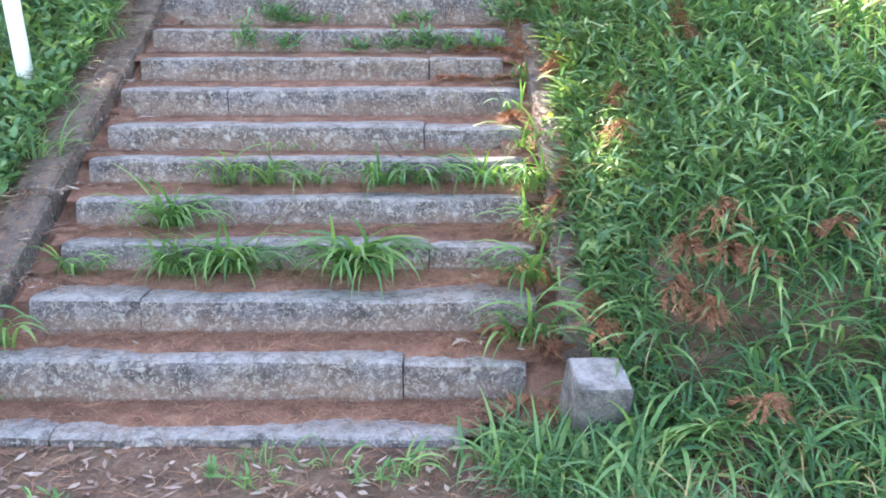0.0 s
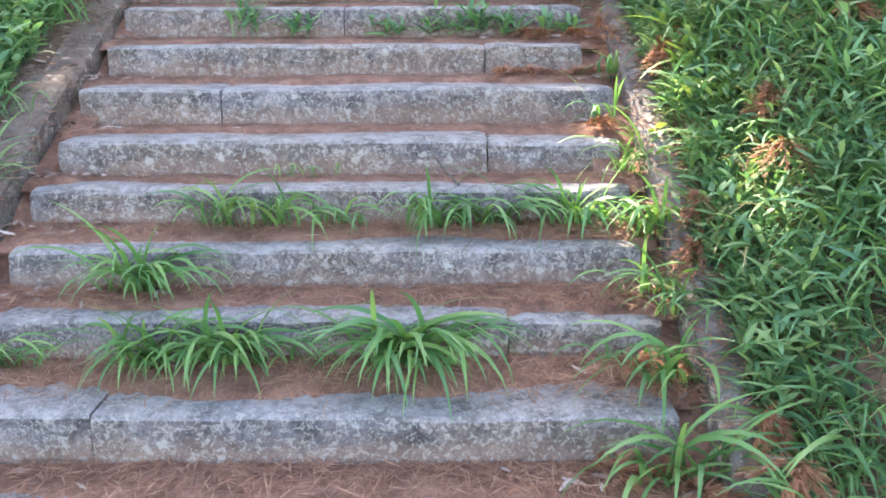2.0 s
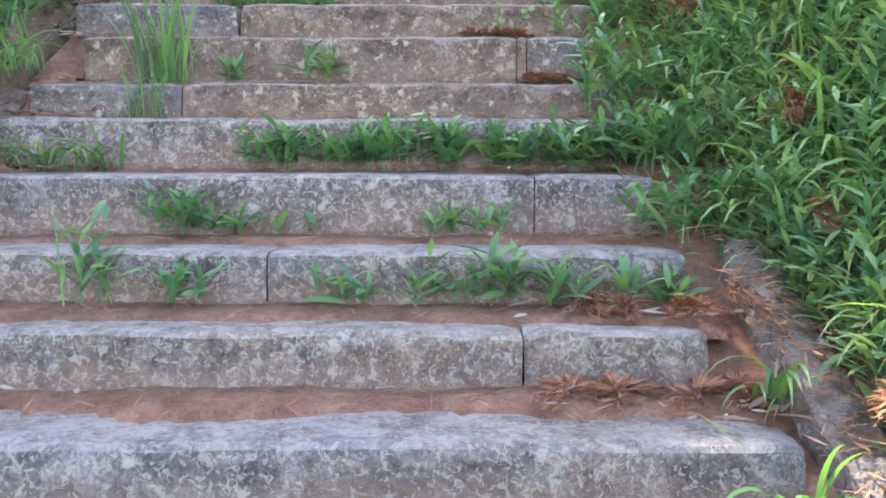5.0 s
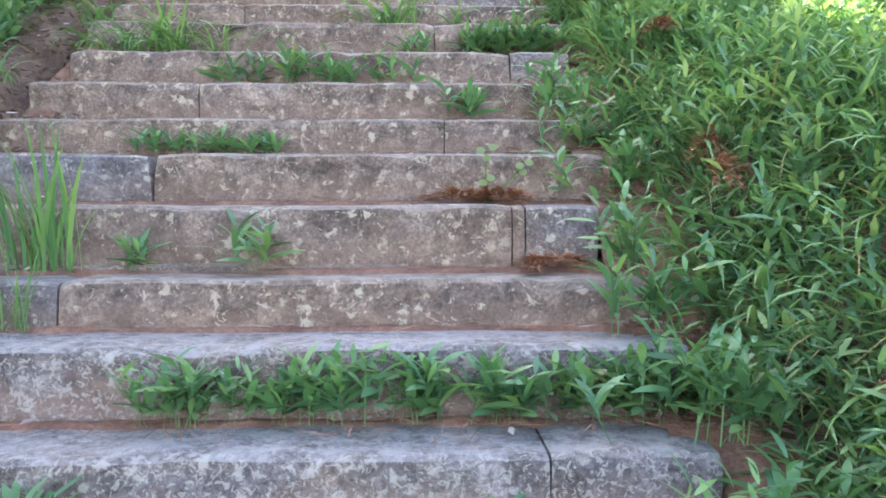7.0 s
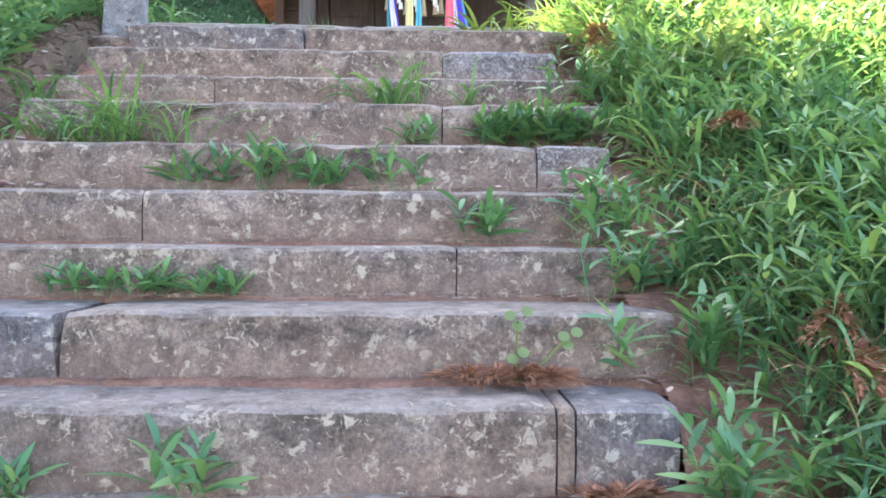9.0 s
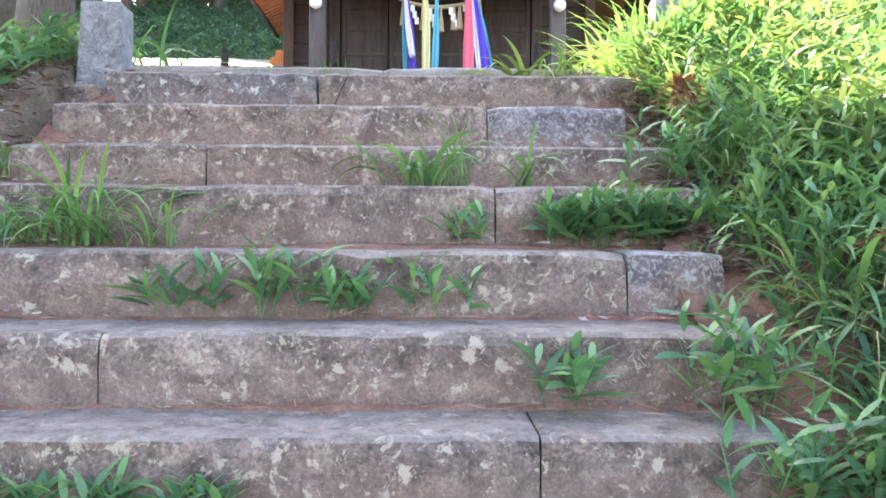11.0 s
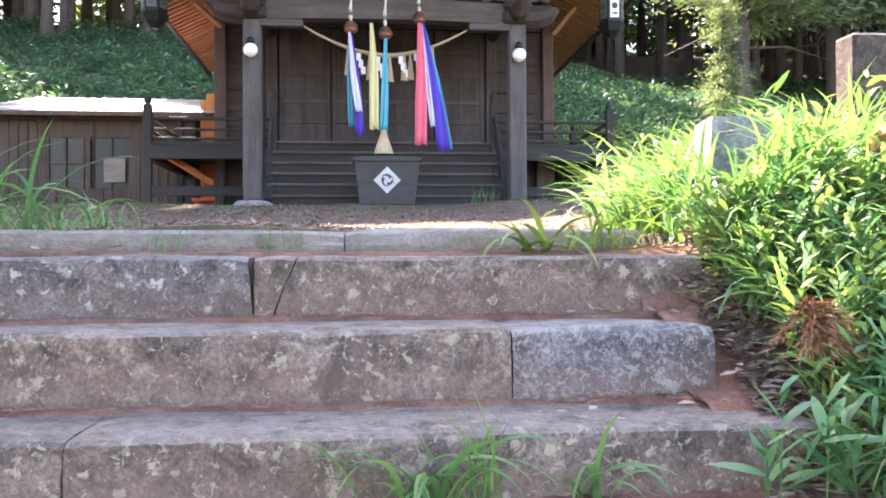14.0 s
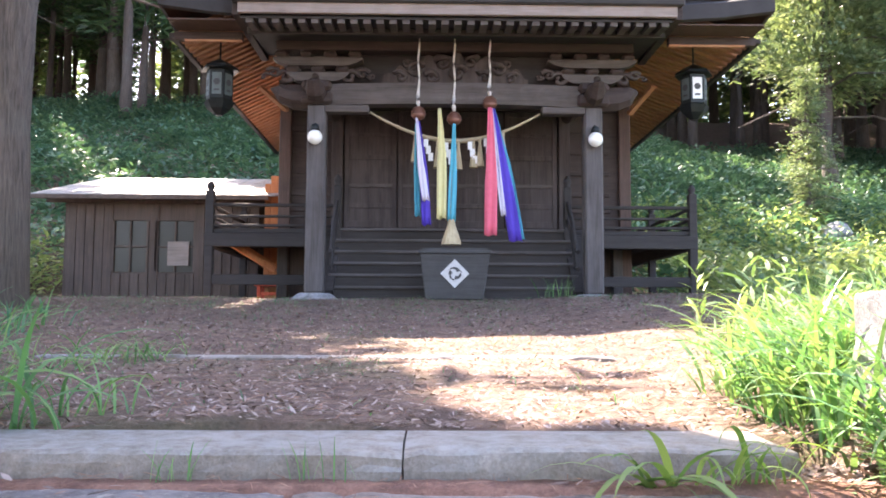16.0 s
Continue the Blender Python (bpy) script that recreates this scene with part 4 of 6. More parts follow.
# wooden steps up to the veranda; lit, worn treads and shaded risers put into their colours
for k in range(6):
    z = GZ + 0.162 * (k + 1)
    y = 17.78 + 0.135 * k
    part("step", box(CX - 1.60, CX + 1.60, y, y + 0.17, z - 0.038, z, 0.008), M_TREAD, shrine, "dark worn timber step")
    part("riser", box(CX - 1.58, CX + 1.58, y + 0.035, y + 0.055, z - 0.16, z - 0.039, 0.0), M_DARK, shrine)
for s in (-1, 1):
    b = bar((CX + s * 1.63, 17.72, GZ + 0.08), (CX + s * 1.63, 18.62, FZ - 0.06), 0.05, 0.24)
    part("stringer", b, M_DARK, shrine)
part("plinth", box(CX - 2.0, CX + 2.0, 17.35, 18.6, GZ - 0.25, GZ - 0.015, 0.01), M_STONE_SLAB, shrine, "low stone plinth under the porch")


# ---- things of the shrine ----
def globe_lamp(x, z):
    g = thing("globe_lamp", (x, FRONT - 0.115, z + 0.1), "white opal glass globe lamp on a porch pillar", "lamp", "porch lamps")
    part("globe", lathe([(0.02, z - 0.092)] + [(0.092 * math.sin(a), z - 0.092 * math.cos(a)) for a in np.linspace(0.3, 2.75, 10)], (x, FRONT - 0.22, 0), 18), M_GLOBE, g, smooth=True)
    part("holder", lathe([(0.05, z + 0.083), (0.055, z + 0.11), (0.045, z + 0.15), (0.02, z + 0.165)], (x, FRONT - 0.22, 0), 12), M_BLACK, g, smooth=True)
    part("arm", tube([(x, FRONT - 0.22, z + 0.155), (x, FRONT - 0.17, z + 0.18), (x, FRONT - 0.112, z + 0.16)], 0.014, 6), M_BLACK, g)


for s in (-1, 1):
    globe_lamp(CX + s * PX, 6.42)


def hanging_lantern(x, y, front):
    g = thing("hanging_lantern", (x, y, 6.85), "dark metal hexagonal hanging lantern with crest panels", "lantern", "eave lanterns")
    part("hook", tube([(x, y, 7.50), (x, y, 7.84)], 0.012, 6), M_BLACK, g)
    part("roof", lathe([(0.25, 7.36), (0.23, 7.40), (0.13, 7.46), (0.03, 7.51)], (x, y, 0), 6), M_BLACK, g)
    part("body", lathe([(0.155, 6.96), (0.17, 6.98), (0.17, 7.35)], (x, y, 0), 6), M_BLACK, g)
    part("base", lathe([(0.05, 6.78), (0.15, 6.86), (0.20, 6.95)], (x, y, 0), 6), M_BLACK, g)
    for k in range(6):
        a = math.radians(60 * k + 30)
        m = Matrix.Translation((x + 0.151 * math.cos(a), y + 0.151 * math.sin(a), 7.165)) @ Matrix.Rotation(a + math.pi / 2, 4, "Z")
        p = box(-0.060, 0.060, -0.004, 0.004, -0.14, 0.14, 0.0)
        bmesh.ops.transform(p, matrix=m, verts=p.verts)
        pane = part("panel", p, M_WHITE if front and k == 4 else M_LANTERN, g, "pale panel with a dark round crest" if front and k == 4 else "")
        c = lathe([(0.042, -0.003), (0.042, 0.003)], (0, 0, 0), 14, (0, 1, 0))
        bmesh.ops.transform(c, matrix=Matrix.Translation((0.004 * math.cos(a), 0.004 * math.sin(a), 0.02)) @ m, verts=c.verts)
        part("crest", c, M_CREST, pane)
        b = box(-0.035, 0.035, -0.002, 0.002, -0.012, 0.012, 0.0)
        bmesh.ops.transform(b, matrix=Matrix.Translation((0.005 * math.cos(a), 0.005 * math.sin(a), -0.085)) @ m, verts=b.verts)
        part("mark", b, M_CREST, pane)


hanging_lantern(CX - 3.02, 17.8, False)
hanging_lantern(CX + 3.10, 17.8, True)


def comma(cx, cz, y, a0, r):
    """One comma of a three-comma whorl."""
    pts, rad = [], []
    for k in range(9):
        a = a0 + k * 0.26
        pts.append((cx + r * math.cos(a) * (0.55 + 0.045 * k), y, cz + r * math.sin(a) * (0.55 + 0.045 * k)))
        rad.append(r * (0.27 - 0.027 * k))
    b = tube(pts, rad, 8)
    for v in b.verts:
        v.co.y = y + (v.co.y - y) * 0.08
    return b


obx = thing("offering_box", (CX - 0.02, 17.1, GZ), "grey painted wooden offering box with a white diamond crest", "offering box")
bm = bmesh.new()
vs = [bm.verts.new((CX - 0.02 + sx * hx, 17.1 + sy * hy, z)) for z, hx, hy in ((GZ - 0.03, 0.335, 0.20), (GZ + 0.50, 0.405, 0.25)) for sx, sy in ((-1, -1), (1, -1), (1, 1), (-1, 1))]
for f in ((3, 2, 1, 0), (4, 5, 6, 7), (0, 1, 5, 4), (1, 2, 6, 5), (2, 3, 7, 6), (3, 0, 4, 7)):
    bm.faces.new([vs[i] for i in f])
bmesh.ops.bevel(bm, geom=bm.edges[:], offset=0.008, segments=1, affect="EDGES")
body = part("body", bm, M_BOXPAINT, obx)
part("rim", box(CX - 0.44, CX + 0.40, 16.83, 17.37, GZ + 0.50, GZ + 0.54, 0.006), M_BOXPAINT, obx)
for k in range(7):
    part("slat", box(CX - 0.40, CX + 0.36, 16.88 + k * 0.065, 16.905 + k * 0.065, GZ + 0.541, GZ + 0.565, 0.003), M_BOXPAINT, obx)
b = box(-0.118, 0.118, -0.006, 0.006, -0.118, 0.118, 0.002)
slant = math.atan2(0.05, 0.53)
bmesh.ops.transform(b, matrix=Matrix.Translation((CX - 0.02, 16.864, GZ + 0.27)) @ Matrix.Rotation(slant, 4, "X") @ Matrix.Rotation(math.pi / 4, 4, "Y"), verts=b.verts)
dia = part("crest_panel", b, M_OLDWHITE, body, "white diamond panel")
for k in range(3):
    b = comma(0, 0, 0, 2.094 * k + 0.5, 0.085)
    bmesh.ops.transform(b, matrix=Matrix.Translation((CX - 0.02, 16.853, GZ + 0.27)) @ Matrix.Rotation(slant, 4, "X"), verts=b.verts)
    part("crest", b, M_CREST, body, "dark comma of the round crest")


def cloth(points, width, material, parent, name="streamer", wave=0.02, turn=0.0):
    """A hanging strip of cloth with folds."""
    b = bmesh.new()
    n = len(points)
    fine = []
    for k in range((n - 1) * 6 + 1):
        i, f = min(k // 6, n - 2), (k - 6 * min(k // 6, n - 2)) / 6
        fine.append(Vector(points[i]).lerp(Vector(points[i + 1]), f))
    rows = []
    for k, p in enumerate(fine):
        f = k / (len(fine) - 1)
        w = width * (0.35 + 0.65 * min(1, f * 1.6))
        row = []
        for j in range(7):
            u = j / 6 - 0.5
            fold = wave * math.sin(u * 11 + f * 3 + p.x * 20) * (0.4 + f)
            row.append(b.verts.new((p.x + u * w * math.cos(turn), p.y + u * w * math.sin(turn) + fold, p.z + 0.012 * math.sin(u * 8) * f)))
        rows.append(row)
    for a, c in zip(rows, rows[1:]):
        for j in range(6):
            b.faces.new((a[j], a[j + 1], c[j + 1], c[j]))
    side = bmesh.ops.extrude_face_region(b, geom=b.faces[:])
    bmesh.ops.translate(b, verts=[v for v in side["geom"] if isinstance(v, bmesh.types.BMVert)], vec=(0, 0.004, 0))
    bmesh.ops.recalc_face_normals(b, faces=b.faces)
    return part(name, b, material, parent, smooth=True)


BY = 17.35


def bell_rope(x, ztop, zbell, strips, label):
    g = thing("bell_rope", (x, BY, zbell), label, "bell rope", "bell ropes over the offering box")
    pts = [(x + 0.008 * math.sin(k * 0.9), BY, ztop + (zbell + 0.08 - ztop) * k / 14) for k in range(15)]
    part("cord", tube(pts, [0.013] * 11 + [0.018, 0.026, 0.028, 0.016], 7), M_CORD, g, "twisted white cord", smooth=True)
    part("bell", lathe([(0.012, zbell + 0.09), (0.05, zbell + 0.075), (0.085, zbell + 0.03), (0.088, zbell - 0.01), (0.095, zbell - 0.015), (0.07, zbell - 0.06), (0.02, zbell - 0.085)], (x, BY, 0), 14), M_BELL, g, "round tarnished bell", smooth=True)
    for pts, w, m in strips:
        cloth([(x + a, BY + d, z) for a, d, z in pts], w, m, g)
    return g


bell_rope(-0.66, 7.73, 6.72, [
    ([(-0.02, -0.05, 6.66), (0.03, -0.10, 6.1), (0.10, -0.13, 5.62)], 0.09, M_LILAC),
    ([(0.0, -0.02, 6.62), (0.07, -0.04, 6.0), (0.11, -0.06, 5.33)], 0.11, M_PURPLE),
    ([(-0.03, 0.03, 6.6), (-0.02, 0.04, 6.1), (0.0, 0.03, 5.45)], 0.07, M_TEAL)], "white cord with a tarnished bell and violet and white streamers")
bell_rope(-0.22, 7.735, 6.66, [
    ([(-0.18, -0.03, 6.78), (-0.15, -0.06, 6.2), (-0.15, -0.10, 5.40)], 0.12, M_YELLOW),
    ([(0.0, -0.04, 6.6), (-0.01, -0.06, 6.0), (-0.03, -0.08, 5.38)], 0.10, M_TEAL)], "white cord with a tarnished bell and yellow and turquoise streamers")
bell_rope(0.22, 7.74, 6.86, [
    ([(0.0, -0.05, 6.8), (0.01, -0.10, 6.0), (0.0, -0.14, 5.20)], 0.15, M_PINK),
    ([(0.02, -0.03, 6.8), (0.09, -0.05, 6.1), (0.16, -0.08, 5.45)], 0.07, M_LILAC),
    ([(0.03, -0.01, 6.8), (0.17, -0.04, 6.0), (0.31, -0.07, 5.14)], 0.16, M_PURPLE),
    ([(0.05, 0.02, 6.8), (0.22, 0.0, 6.1), (0.39, -0.02, 5.16)], 0.08, M_TEAL)], "white cord with a tarnished bell and pink, violet and blue streamers")
tas = thing("rope_tassel", (-0.25, BY - 0.06, 5.1), "pale straw tassel hanging above the offering box", "tassel")
part("tassel", lathe([(0.125, 5.09), (0.11, 5.15), (0.05, 5.33), (0.035, 5.40)], (-0.25, BY - 0.06, 0), 14), M_STRAW, tas)
part("cord", tube([(-0.25, BY - 0.06, 5.39), (-0.24, BY - 0.03, 6.0), (-0.22, BY, 6.6)], 0.016, 6), M_ROPE, tas)

# straw rope with paper streamers
sag = thing("straw_rope", (CX, FRONT, 6.5), "sagging twisted straw rope with white zigzag papers", "straw rope")
pts = []
for k in range(33):
    u = k / 16 - 1
    pts.append((CX + 1.07 * u, FRONT - 0.05, 6.42 + 0.36 * abs(u) ** 1.8))
part("rope", roughen(tube(pts, [0.012 + 0.022 * (1 - abs(k / 16 - 1)) for k in range(33)], 8, twist=0.5), 0.006, 30), M_ROPE, sag, smooth=True)
for k, x in enumerate((-0.70, -0.42, -0.16, 0.03, 0.11, 0.40)):
    z = 6.40 + 0.36 * abs((x - CX) / 1.07) ** 1.8
    b = lathe([(0.055, z - 0.34), (0.045, z - 0.25), (0.018, z - 0.05), (0.02, z)], (x, FRONT - 0.06, 0), 9)
    part("straw_tassel", b, M_STRAW, sag, "straw tassel")
for x in (-0.30, 0.0, 0.20, -0.55):
    z = 6.41 + 0.36 * abs((x - CX) / 1.07) ** 1.8
    b = bmesh.new()
    for n in range(3):
        box(x - 0.045 + 0.03 * n, x + 0.015 + 0.03 * n, FRONT - 0.088 - 0.006 * n, FRONT - 0.085 - 0.006 * n, z - 0.12 - 0.09 * n, z - 0.02 - 0.09 * n, 0.0, bm=b)
    part("paper", b, M_PAPER, sag, "white zigzag paper")

# red painted stand glimpsed under the veranda, orange board beside the hall
st = thing("red_stand", (-2.95, 20.6, GZ), "small vermilion painted stand under the veranda", "stand")
for dx in (-0.24, 0.24):
    for dy in (-0.12, 0.12):
        part("leg", box(-2.95 + dx - 0.03, -2.95 + dx + 0.03, 20.6 + dy - 0.03, 20.6 + dy + 0.03, GZ - 0.06, GZ + 0.26, 0.004), M_REDPAINT, st)
part("top", box(-3.26, -2.64, 20.42, 20.78, GZ + 0.26, GZ + 0.31, 0.006), M_REDPAINT, st)
part("rail", box(-3.19, -2.71, 20.45, 20.48, GZ + 0.12, GZ + 0.17, 0.004), M_REDPAINT, st)

# ---- shed ----
shed = thing("shed", (-5.0, 21.0, GZ - 0.1), "low weathered board shed with a pale plank roof", "shed")
SX0, SX1, SY = -6.5, -3.35, 21.0
part("front_wall", box(SX0, SX1, SY, SY + 0.06, GZ - 0.3, 4.95, 0.0), M_SHED, shed)
for xa, xb in ((SX0, -5.72), (-5.12, -5.02), (-4.35, SX1)):
    part("front_wall", box(xa, xb, SY, SY + 0.06, 4.955, 5.80, 0.0), M_SHED, shed)
part("front_wall", box(SX0, SX1, SY, SY + 0.06, 5.805, 6.12, 0.0), M_SHED, shed)
part("side_wall", box(SX0, SX0 + 0.06, SY + 0.065, 23.4, GZ - 0.3, 6.2, 0.0), M_SHED, shed)
part("side_wall", box(SX1 - 0.06, SX1, SY + 0.065, 23.4, GZ - 0.3, 6.2, 0.0), M_SHED, shed)
part("back_wall", box(SX0, SX1, 23.41, 23.47, GZ - 0.3, 6.80, 0.0), M_SHED, shed)
for k, x in enumerate(np.arange(SX0 + 0.05, SX1, 0.15)):
    lo_z = GZ - 0.28
    hi_z = 4.93 if (-5.75 < x < -5.15) or (-5.0 < x < -4.38) else 6.08
    part("board", box(x, x + 0.135, SY - 0.02 - 0.004 * (k % 3), SY - 0.002, lo_z, hi_z, 0.003), M_SHED, shed)
for xa, xb in ((-5.72, -5.12), (-5.02, -4.35)):
    w = part("window", box(xa, xb, SY + 0.02, SY + 0.03, 4.96, 5.80, 0.0), M_GLASS, shed, "dusty dark window pane")
    for a, c in ((xa, xa + 0.04), ((xa + xb) / 2 - 0.015, (xa + xb) / 2 + 0.015), (xb - 0.04, xb)):
        part("window_frame", box(a, c, SY - 0.02, SY + 0.015, 4.96, 5.80, 0.003), M_SHED, w)
    part("window_frame", box(xa + 0.045, xb - 0.045, SY - 0.015, SY + 0.015, 5.36, 5.39, 0.003), M_SHED, w)
part("pale_board", box(-4.80, -4.45, SY - 0.045, SY - 0.022, 5.06, 5.46, 0.003), M_FASCIA, shed, "pale board leaning in the window")
for k in range(28):
    x = SX0 - 0.42 + k * 0.145
    part("roof_board", box(x, x + 0.138, 20.55, 23.7, 6.55 + 0.004 * (k % 2), 6.575 + 0.004 * (k % 2), 0.003, turn=pose(0, 0, 0, 14.3, 0, 0)), M_SHINGLE, shed)
part("eave_board", box(SX0 - 0.42, SX1 + 0.25, SY - 0.44, SY - 0.40, 6.10, 6.17, 0.004), M_SHED, shed)
part("rafter_beam", box(SX0 - 0.3, SX1 + 0.2, SY - 0.06, SY - 0.025, 6.09, 6.16, 0.004), M_SHED, shed)
# sunlit glow beside the hall, put into the orange of two upright boards
ob = thing("orange_board", (-3.05, 20.3, GZ), "upright sunlit orange timber board beside the hall", "board")
part("board", box(-3.12, -2.98, 20.9, 20.96, GZ - 0.1, 6.55, 0.006), M_SUNLIT_ORANGE, ob)
part("board", box(-3.22, -3.13, 20.92, 20.97, GZ - 0.1, 6.42, 0.006), M_SUNLIT_ORANGE, ob)


# ---- trees ----
def lit_gap(at):
    """True where a leaf is left out so that the sun lands on a spot of GAPS."""
    shut = np.zeros(len(at), bool)
    way = np.array(SUN_DIR)
    for p, r in GAPS:
        d = at - np.array(p)
        off = d - (d @ way)[:, None] * way
        shut |= (off**2).sum(1) < r * r
    return shut


# spots to be sunlit, with radii; crowns are cut open along their rays
GAPS = (((0.56, 3.97, 1.0), 0.56), ((0.34, 5.2, 1.45), 0.34), ((1.95, 4.15, 1.60), 0.62), ((1.9, 5.2, 2.3), 0.60), ((1.7, 6.6, 2.8), 0.62), ((2.7, 5.8, 2.7), 0.95), ((3.2, 6.8, 3.0), 1.0),
        ((0.6, 10.2, 3.9), 0.85), ((-0.3, 10.2, 3.9), 0.5), ((1.2, 8.4, 3.7), 0.88), ((1.8, 9.3, 4.0), 0.80), ((-5.4, 21.8, 6.6), 1.9), ((-4.2, 21.8, 6.6), 1.8), ((-3.0, 20.9, 5.8), 1.2), ((-9.0, 21.0, 5.0), 1.5), ((-0.4, 15.2, 4.2), 0.4))


def cedar_meshes(name, h, base, r, leaves, seed, foliage, size=0.5, at_world=None, bark=None, thin=1.0, clumps=0):
    """Trunk and crown meshes of a conifer of height h, its crown from base upwards, of radius r below."""
    g = np.random.default_rng(seed)
    pts = [(0.06 * math.sin(k * 1.3 + seed), 0.06 * math.cos(k * 0.9 + seed), h * k / 10 - 0.4) for k in range(11)]
    r0 = (0.016 * h + 0.06) * thin
    trunk = tube(pts, [r0 * (1.3 if k == 0 else 1 - 0.092 * k) for k in range(11)], 12)
    limbs = []
    for k in range(26):
        z = base * 0.75 + (h * 0.95 - base * 0.75) * k / 26
        a = k * 2.4
        l = r * (1.05 - 0.95 * max(0, (z - base)) / (h - base)) * 0.9
        limb = tube([(0, 0, z), (l * 0.5 * math.cos(a), l * 0.5 * math.sin(a), z + 0.03 * l), (l * math.cos(a), l * math.sin(a), z - 0.12 * l)], [0.05, 0.03, 0.012], 5, bm=None if clumps else trunk)
        if clumps:
            limbs.append(mesh_of(limb, "limb", bark or M_BARK, True))
    tm = mesh_of(trunk, "trunk", bark or M_BARK, True)
    n = leaves
    f = g.uniform(0, 1, n) ** 1.25
    z = base + (h - base) * f
    az = g.uniform(0, 2 * np.pi, n)
    rr = r * (1.06 - f) * g.uniform(0.15, 1.0, n) ** 0.6 * (0.72 + 0.28 * np.sin(az * 3 + z * 1.7 + seed))
    at = np.stack([rr * np.cos(az), rr * np.sin(az), z + g.uniform(-0.3, 0.3, n)], -1)
    if clumps:
        pick = g.integers(0, clumps, n)
        mid = at[:clumps].copy()
        spread = r * g.uniform(0.10, 0.26, clumps)[pick, None]
        at = mid[pick] + g.normal(0, 1, (n, 3)) * spread * (1.0, 1.0, 0.38)
        az = np.arctan2(at[:, 1], at[:, 0])
    if at_world is not None:
        ok = ~lit_gap(at + np.array(at_world))
        at, az = at[ok], az[ok]
        n = len(at)
    v, q = ribbons(at, az + g.uniform(-0.8, 0.8, n), size * g.uniform(0.6, 1.3, n), size * 0.34, g.uniform(0.5, 2.1, n), g.uniform(0.0, 0.8, n), 2, "leaf", g.uniform(-1.0, 1.0, n))
    return (tm, quick_mesh("crown", v, q, foliage), *limbs)


def tree(at, meshes, label, turn=0.0, scale=1.0, group="", name="cedar_tree"):
    t = thing(name, at, label, "tree", group)
    for part_name, me in zip(("trunk", "crown") + ("limb",) * 26, meshes):
        o = new(part_name, me)
        o.parent = t
    t.rotation_euler, t.scale = (0, 0, turn), (scale,) * 3
    return t


g = np.random.default_rng(3)
FOREST = [cedar_meshes("forest", 24 + 2 * k, 4.5 + 1.5 * k, 2.6, 2600, 20 + k, G_CEDAR, 0.52, None, M_BARK_DARK, 0.50) for k in range(4)]
DENSE = [cedar_meshes("dense", 19 + 2 * k, 1.5 + k, 2.8, 2200, 30 + k, (G_CEDAR, G_BACK)[k], 0.8, None, M_BARK_DARK, 0.7) for k in range(2)]
spots = []
for _ in range(2500):
    x, y = g.uniform(-48, 48), 36 + 30 * g.uniform(0, 1) ** 1.3
    # strips towards the sun kept clear so light reaches hill and shed
    if y < 52 and abs(x - (12 - 0.553 * (y - 31))) < 4.0 or y < 46 and abs(x - (10.5 - 0.553 * (y - 22))) < 3.3 or y < 40 and abs(x - (-10 - 0.553 * (y - 22))) < 2.0 or y < 46 and abs(x - (-4.9 - 0.553 * (y - 22))) < 1.6:
        continue
    if all((x - a) ** 2 + (y - b) ** 2 > 2.2 for a, b in spots):
        spots.append((x, y))
    if len(spots) >= 270:
        break
for n, (x, y) in enumerate(spots):
    tree((x, y, float(height(x, y)) - 0.1), FOREST[n % 4], "tall straight dark cedar in the forest on the hill", g.uniform(0, 6.3), g.uniform(0.7, 1.05), "forest cedars")
# small cedars added to shade the hillside beside the shrine
for x, y, k in ((-1.2, 36.5, 0.42), (0.6, 36.6, 0.40), (2.4, 36.2, 0.36), (4.2, 37.0, 0.36), (1.6, 38.4, 0.42), (3.6, 38.8, 0.40)):
    tree((x, y, float(height(x, y)) - 0.1), FOREST[int(x) % 4], "young straight cedar added at the forest edge for shade", 1.7 * x, k, "forest cedars")
for n in range(76):
    x, y = -58 + 116 * (n + g.uniform(0, 0.9)) / 76, g.uniform(62, 78)
    if x < -4 and n % 3 == 0:
        continue
    tree((x, y, float(height(x, y)) - 0.1), DENSE[n % 2], "dense dark cedar at the back of the forest", g.uniform(0, 6.3), g.uniform(0.9, 1.25), "forest cedars")

z0 = float(height(-5.12, 16.0)) - 0.05
tree((-5.12, 16.0, z0), cedar_meshes("near", 20, 8.0, 2.6, 4200, 5, G_CEDAR, 0.55, (-5.12, 16.0, z0)), "big cedar trunk with stringy grey-brown bark beside the terrace")
# unseen cedars added to throw shade on the steps and the terrace
for n, (x, y, k) in enumerate(((-4.9, 12.7, 0.95), (-5.2, 9.5, 1.0), (-5.3, 6.2, 1.12), (-6.6, 2.8, 1.05), (-8.4, 8.6, 1.0), (-7.9, 21.0, 1.0))):
    z0 = float(height(x, y)) - 0.1
    tree((x, y, z0), cedar_meshes("shade", 17 * k, 7.0 * k, 3.6 * k, 5600, 60 + n, G_CEDAR, 0.55, (x, y, z0)), "unseen cedar with a broad crown shading the steps", 0.0, 1.0, "cedars beside the steps")

LIGHT = [cedar_meshes("light", 15 + k, 3.4, 3.0, 22000, 40 + k, G_CONE, 0.23, bark=M_BARK_DARK, clumps=150, thin=0.8) for k in range(2)]
for n, (x, y, s) in enumerate(((11.6, 32.0, 1.0), (15.4, 33.5, 1.1), (18.0, 31.0, 0.9), (14.2, 37.5, 1.2))):
    tree((x, y, float(height(x, y)) - 0.1), LIGHT[n % 2], "light green young conifer lit by the sun", 2.0 * n, s, "light conifers", "young_conifer")
